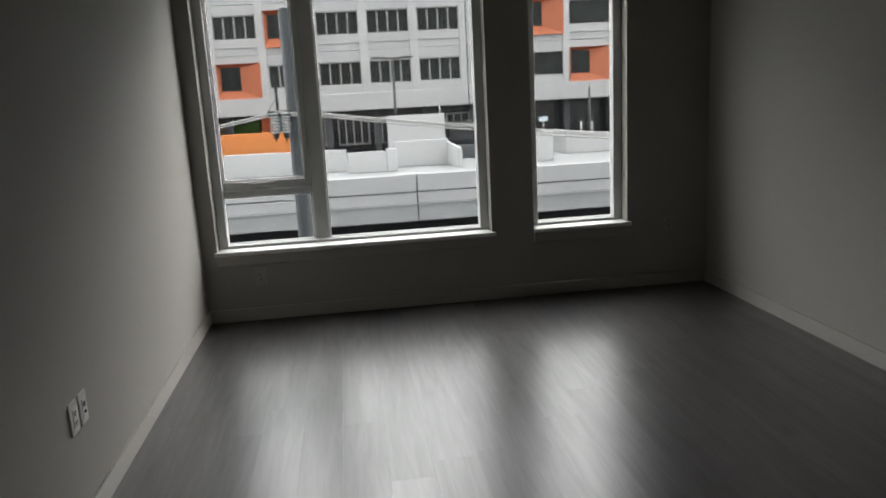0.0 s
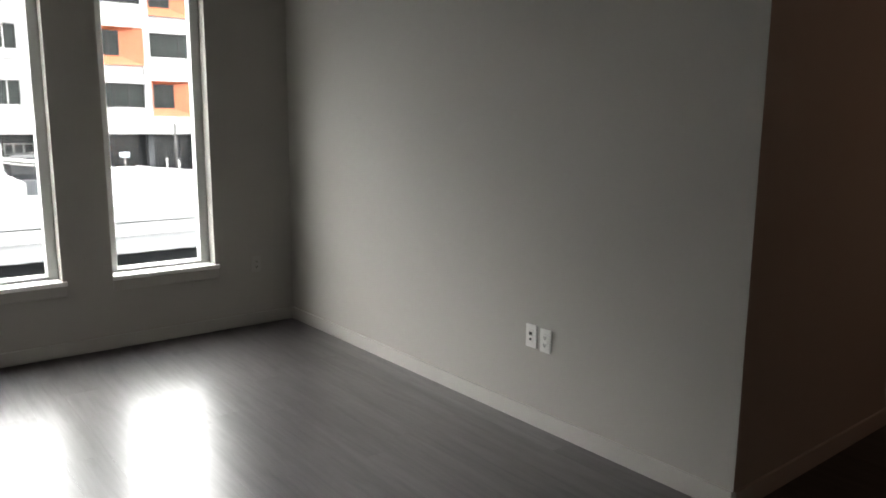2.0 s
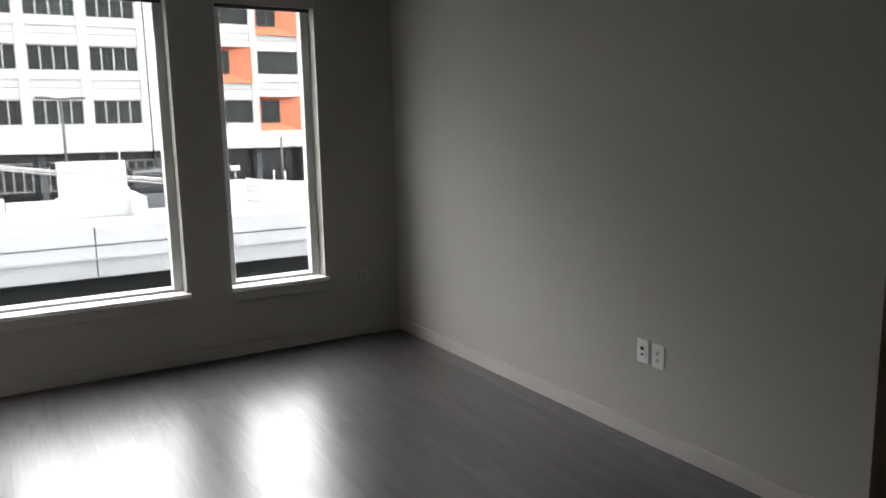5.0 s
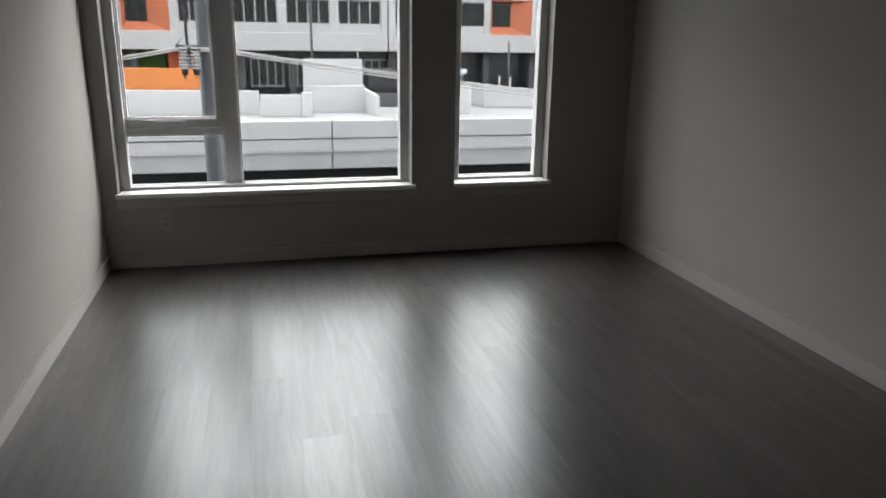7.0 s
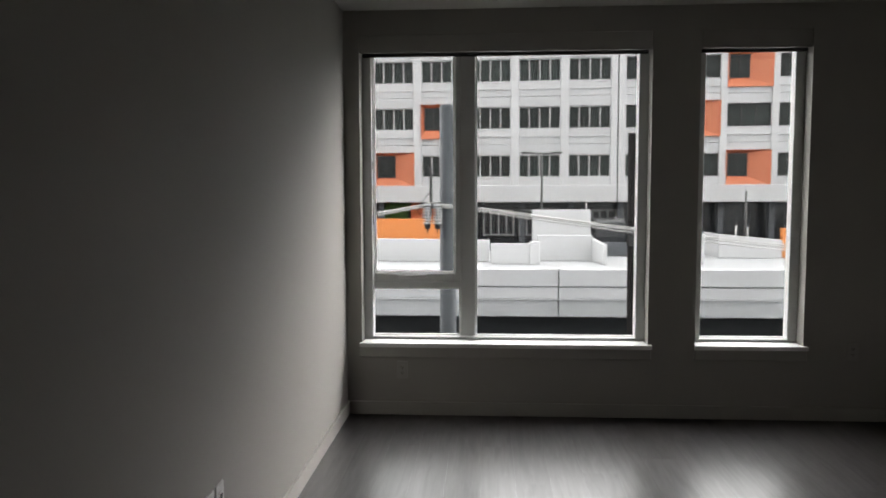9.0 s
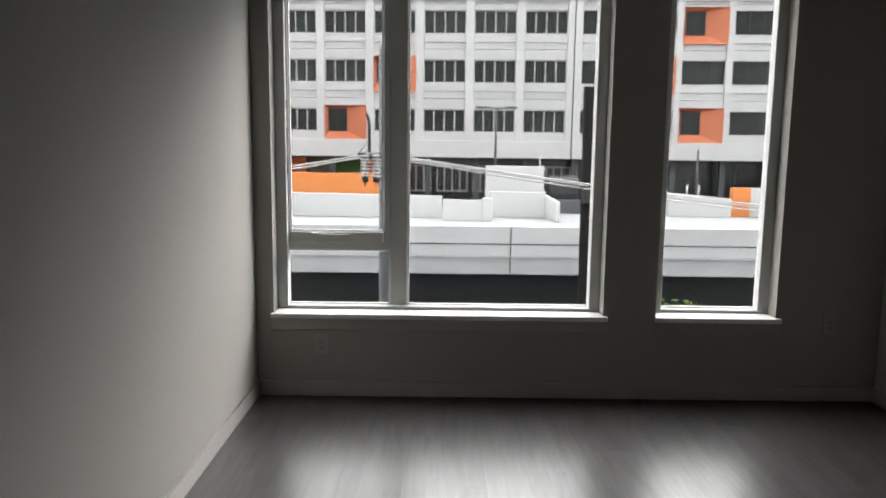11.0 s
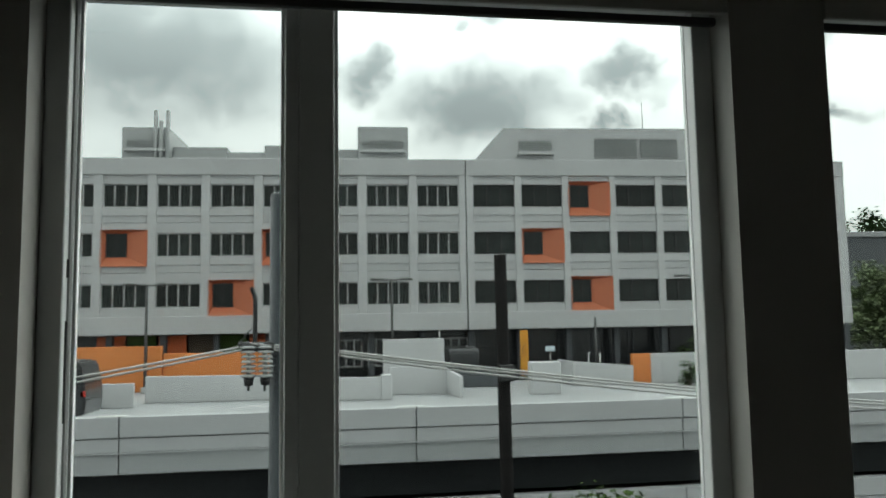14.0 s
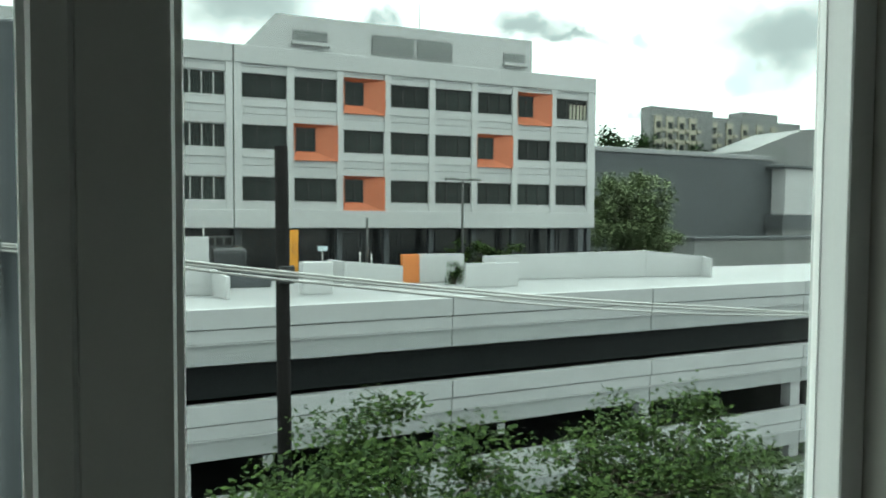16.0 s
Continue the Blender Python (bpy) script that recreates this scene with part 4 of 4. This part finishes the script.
# ---- trees and shrubs ----
def leaf_cloud(bm, centre, radii, n, size, rng):
    """Leaves as bent quads round many twig ends inside a loose ellipsoid."""
    clumps = []
    for _ in range(max(26, n // 110)):
        d = Vector((rng.gauss(0, 1), rng.gauss(0, 1), rng.gauss(0, 1))).normalized()
        k = rng.random() ** 0.45
        clumps.append((Vector((d.x * radii[0] * k, d.y * radii[1] * k, d.z * radii[2] * k)), 0.05 + 0.11 * rng.random()))
    for i in range(n):
        c, s = clumps[i % len(clumps)]
        spread = max(s * sum(radii) / 3, size * 0.95)
        g = Vector((rng.gauss(0, 1), rng.gauss(0, 1), rng.gauss(0, 0.7)))
        if g.length > 1.9:
            g *= 1.9 / g.length
        p = Vector(centre) + c + g * spread
        a = Vector((rng.uniform(-1, 1), rng.uniform(-1, 1), rng.uniform(-0.5, 0.5))).normalized()
        b2 = a.cross(Vector((rng.uniform(-0.6, 0.6), rng.uniform(-0.6, 0.6), 1))).normalized()
        L, w = size * rng.uniform(0.7, 1.3), size * rng.uniform(0.28, 0.42)
        tip = a * L
        v = [bm.verts.new(p), bm.verts.new(p + tip * 0.5 + b2 * w), bm.verts.new(p + tip), bm.verts.new(p + tip * 0.5 - b2 * w)]
        bm.faces.new(v)
    return [Vector(centre) + c for c, _ in clumps]


def tree(at, crown, radii, n, size, seed, label, leaf=None, trunk_r=0.16):
    rng = random.Random(seed)
    e = empty("tree", at)
    crown = Vector(crown) - Vector(at)
    bm = bmesh.new()
    twigs = leaf_cloud(bm, crown, radii, n, size, rng)
    part("crown", bm, leaf or M_LEAF, e, "loose green crown of small leaves")
    bm = bmesh.new()
    fork = Vector((crown.x * 0.5, crown.y * 0.5, crown.z - radii[2] * 0.75))
    bm_tube(bm, (0, 0, 0), fork, trunk_r, trunk_r * 0.7, 10)
    part("trunk", bm, M_BARK, e, smooth=True)
    bm = bmesh.new()
    for i in range(7):
        mid = crown + Vector((rng.uniform(-.4, .4) * radii[0], rng.uniform(-.4, .4) * radii[1], rng.uniform(-.2, .3) * radii[2]))
        bm_tube(bm, fork, mid, trunk_r * 0.45, trunk_r * 0.2, 7)
        for tw in rng.sample(twigs, min(5, len(twigs))):
            bm_tube(bm, mid, tw, trunk_r * 0.18, 0.012, 5)
    part("limbs", bm, M_BARK, e)
    return tagged(e, label, "tree", "street trees")


tree((6.0, 12.6, GROUND), (6.2, 12.8, -5.1), (3.5, 2.4, 2.75), 27000, 0.15, 3, "green street tree standing before the parking garage")
tree((13.2, 13.2, GROUND), (13.6, 13.2, -5.6), (3.4, 2.4, 2.75), 21000, 0.15, 5, "green street tree with a wide open crown")
tree((9.6, 13.0, GROUND), (9.6, 13.0, -7.2), (1.7, 1.7, 1.6), 4500, 0.15, 8, "smaller green street tree between two others")
tree((18.3, 13.6, GROUND), (18.3, 13.6, -6.9), (2.3, 2.1, 2.0), 7000, 0.15, 9, "green street tree at the end of the row")
# the two far trees wear leaves paled for haze
tree((53.5, 60, GROUND), (53.0, 60, 1.3), (4.9, 4.2, 5.2), 17000, 0.40, 11, "large dark green tree beside the office building", M_LEAF_HAZE, 0.4)
tree((57.5, 61, GROUND), (57.5, 61, -3.2), (3.2, 3.4, 3.8), 7000, 0.38, 12, "broad dark green tree below the grey wall", M_LEAF_HAZE, 0.35)


def shrub(at, radii, n, size, seed, label, leaf=None):
    rng = random.Random(seed)
    e = empty("shrub", at)
    bm = bmesh.new()
    tw = leaf_cloud(bm, (0, 0, radii[2] * 0.75), radii, n, size, rng)
    part("foliage", bm, leaf or M_LEAF, e)
    bm = bmesh.new()
    for p in tw[:12]:
        bm_tube(bm, (0, 0, 0), p, 0.04, 0.015, 5)
    part("stems", bm, M_BARK, e)
    return tagged(e, label, "shrub", "deck shrubs")


shrub((21.0, 38.3, DZ), (0.55, 0.5, 0.75), 900, 0.16, 21, "rounded green shrub beside a white deck wall", M_LEAF_D)
shrub((26.5, 46.5, -2.7), (2.2, 1.2, 1.5), 2600, 0.25, 22, "green shrubs along the office ground floor", M_LEAF)
shrub((29.8, 46.8, -2.7), (2.0, 1.2, 1.3), 2200, 0.25, 23, "yellowish green shrubs along the office ground floor", M_LEAF)
planter = boxp("planter", (22.5, 45.6, DZ - 0.1, 34, 48.2, DZ - 0.02), M_BARK)
tagged(planter, "long bed of brown soil under the shrubs", "planter")

# ---- far buildings ----
hall = empty("grey_hall", (0, 0, GROUND))
bm = bmesh.new()
bm_box(bm, 70, 90, 0, 112, 130, 22.2)
part("wall", bm, M_GREYWALL, hall, "dark grey blank cladding")
bm = bmesh.new()
bm_box(bm, 69.8, 89.7, 22.2, 110.3, 130, 23.0, 0.1)
part("cornice", bm, M_CONC_L, hall)
tagged(hall, "long dark grey blank-walled hall with a pale cornice", "building")
annex = empty("pale_annex", (0, 0, GROUND))
bm = bmesh.new()
bm_box(bm, 109.5, 86.5, 0, 150, 89.8, 10.2)
part("base", bm, M_TOWER, annex, "grey lower storey")
bm = bmesh.new()
bm_box(bm, 109.2, 86.3, 10.2, 150, 89.8, 12.8)
part("band", bm, M_GREYWALL, annex, "dark band under the white wall")
bm = bmesh.new()
bm_box(bm, 110.5, 87, 12.8, 150, 89.8, 20.8)
part("upper_wall", bm, M_WHITE, annex, "white upper wall")
bm = bmesh.new()
bm_box(bm, 109, 86.2, 20.8, 150, 89.8, 21.4, 0.1)
part("roof", bm, M_GREYWALL, annex)
tagged(annex, "pale annex building over a grey lower storey", "building")
tower = empty("apartment_tower", (0, 0, GROUND))
for x0, x1, h, m in ((146, 170, 43.5, M_TOWER), (170, 212, 42.5, M_TOWER), (186, 202, 45, M_TOWER)):
    bm = bmesh.new()
    bm_box(bm, x0, 160 if x1 < 175 else (163 if x0 < 180 else 163.6), 0, x1, 164 if x1 < 175 else (168 if x0 < 180 else 169), h)
    part("wall", bm, m, tower)
for i in range(9):
    x = 147.2 + 4.4 * i if i < 4 else 172 + 6.5 * (i - 4)
    y = 160 if i < 4 else 163
    bm = bmesh.new()
    bm_box(bm, x, y - 0.5, 0, x + 2.6, y, 41, 0.05)
    part("bay", bm, M_BEIGE, tower, "tan rendered bay")
    for k in range(6):
        bm = bmesh.new()
        bm_box(bm, x + 0.5, y - 0.62, 22 + 3.1 * k, x + 2.1, y - 0.5, 23.8 + 3.1 * k)
        part("window", bm, M_OWIN, tower)
        bm = bmesh.new()
        bm_box(bm, x + 2.6, y - 1.0, 21.2 + 3.1 * k, x + 4.2, y, 22.1 + 3.1 * k)
        part("balcony", bm, M_BEIGE, tower)
tagged(tower, "distant grey and tan apartment tower with rows of balconies", "building")
rng = random.Random(31)
bm = bmesh.new()
for i in range(9):
    leaf_cloud(bm, (118 + 5.5 * i, 162 + rng.uniform(-4, 4), 21 + rng.uniform(-1.5, 2.0)), (4, 4, 2.4), 420, 1.1, rng)
tagged(part("distant_trees", bm, M_LEAF_D), "distant dark tree line on the skyline", "trees", kind="stuff")

low = empty("grey_annex_wing", (0, 0, GROUND))
bm = bmesh.new()
bm_box(bm, 82.6, 80.0, 0, 150, 86.0, 8.8)
part("wall", bm, M_TOWER, low, "grey rendered wall")
bm = bmesh.new()
bm_box(bm, 82.3, 79.7, 8.8, 150, 86.0, 9.2, 0.05)
part("coping", bm, M_GREYWALL, low, "dark coping")
tagged(low, "low grey rendered wing before the dark hall", "building")

roofed = empty("grey_roofed_building", (0, 0, GROUND))
bm = bmesh.new()
prof = [(215, 0), (215, 39), (176, 36.0), (156, 29.5), (156, 0)]
near = [bm.verts.new((x, 134, z)) for x, z in prof]
back = [bm.verts.new((x, 150, z)) for x, z in prof]
bm.faces.new(near)
bm.faces.new(back[::-1])
for i in range(5):
    bm.faces.new((near[i], back[i], back[(i + 1) % 5], near[(i + 1) % 5]))
bmesh.ops.recalc_face_normals(bm, faces=bm.faces)
part("wall", bm, M_TOWER, roofed, "pale grey wall under a rising roof")
tagged(roofed, "pale grey building with a rising roof behind the hall", "building")

# ---- ground ----
bm = bmesh.new()
bm_box(bm, -1500, -1500, GROUND - 0.5, 1500, 1500, GROUND)
structure(part("ground", bm, M_ASPH), "dark asphalt ground between the buildings", "ground")
for name, y0, y1 in (("pavement_1", 9.5, 14.8), ("pavement_2", 16.6, 23.5)):
    structure(boxp(name, (-150, y0, GROUND, 150, y1, GROUND + 0.15), M_CONC_L, bevel=0.03), "grey concrete pavement beside the street", "pavement")

# ---- floor planks ----
PW, PL = 0.178, 1.22
bm = bmesh.new()
bm_box(bm, -PW / 2 + 0.00015, -PL / 2 + 0.00015, -0.0075, PW / 2 - 0.00015, PL / 2 - 0.00015, 0.0)
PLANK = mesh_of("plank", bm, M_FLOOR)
rng = random.Random(4)
planks, rest = [], []
nx = int(XB / PW) + 1
for i in range(nx):
    x = PW * (i + 0.5)
    y = 0.004 if x < W + PW / 2 else YC + 0.01
    first = PL * (0.15 + 0.85 * rng.random())
    while y > YB - PL:
        (planks if x < W + PW and y > -5.0 else rest).append((x, y - first / 2, first))
        y -= first
        first = PL
for x, y, length in planks:
    p = new("plank", PLANK)
    p.parent = floor
    p.location = (x, y, 0)
    p.scale = (1, length / PL, 1)
bm = bmesh.new()
for x, y, length in rest:
    bm_box(bm, x - PW / 2 + 0.0004, y - length / 2 + 0.0004, -0.0075, x + PW / 2 - 0.0004, y + length / 2 - 0.0004, -0.0002)
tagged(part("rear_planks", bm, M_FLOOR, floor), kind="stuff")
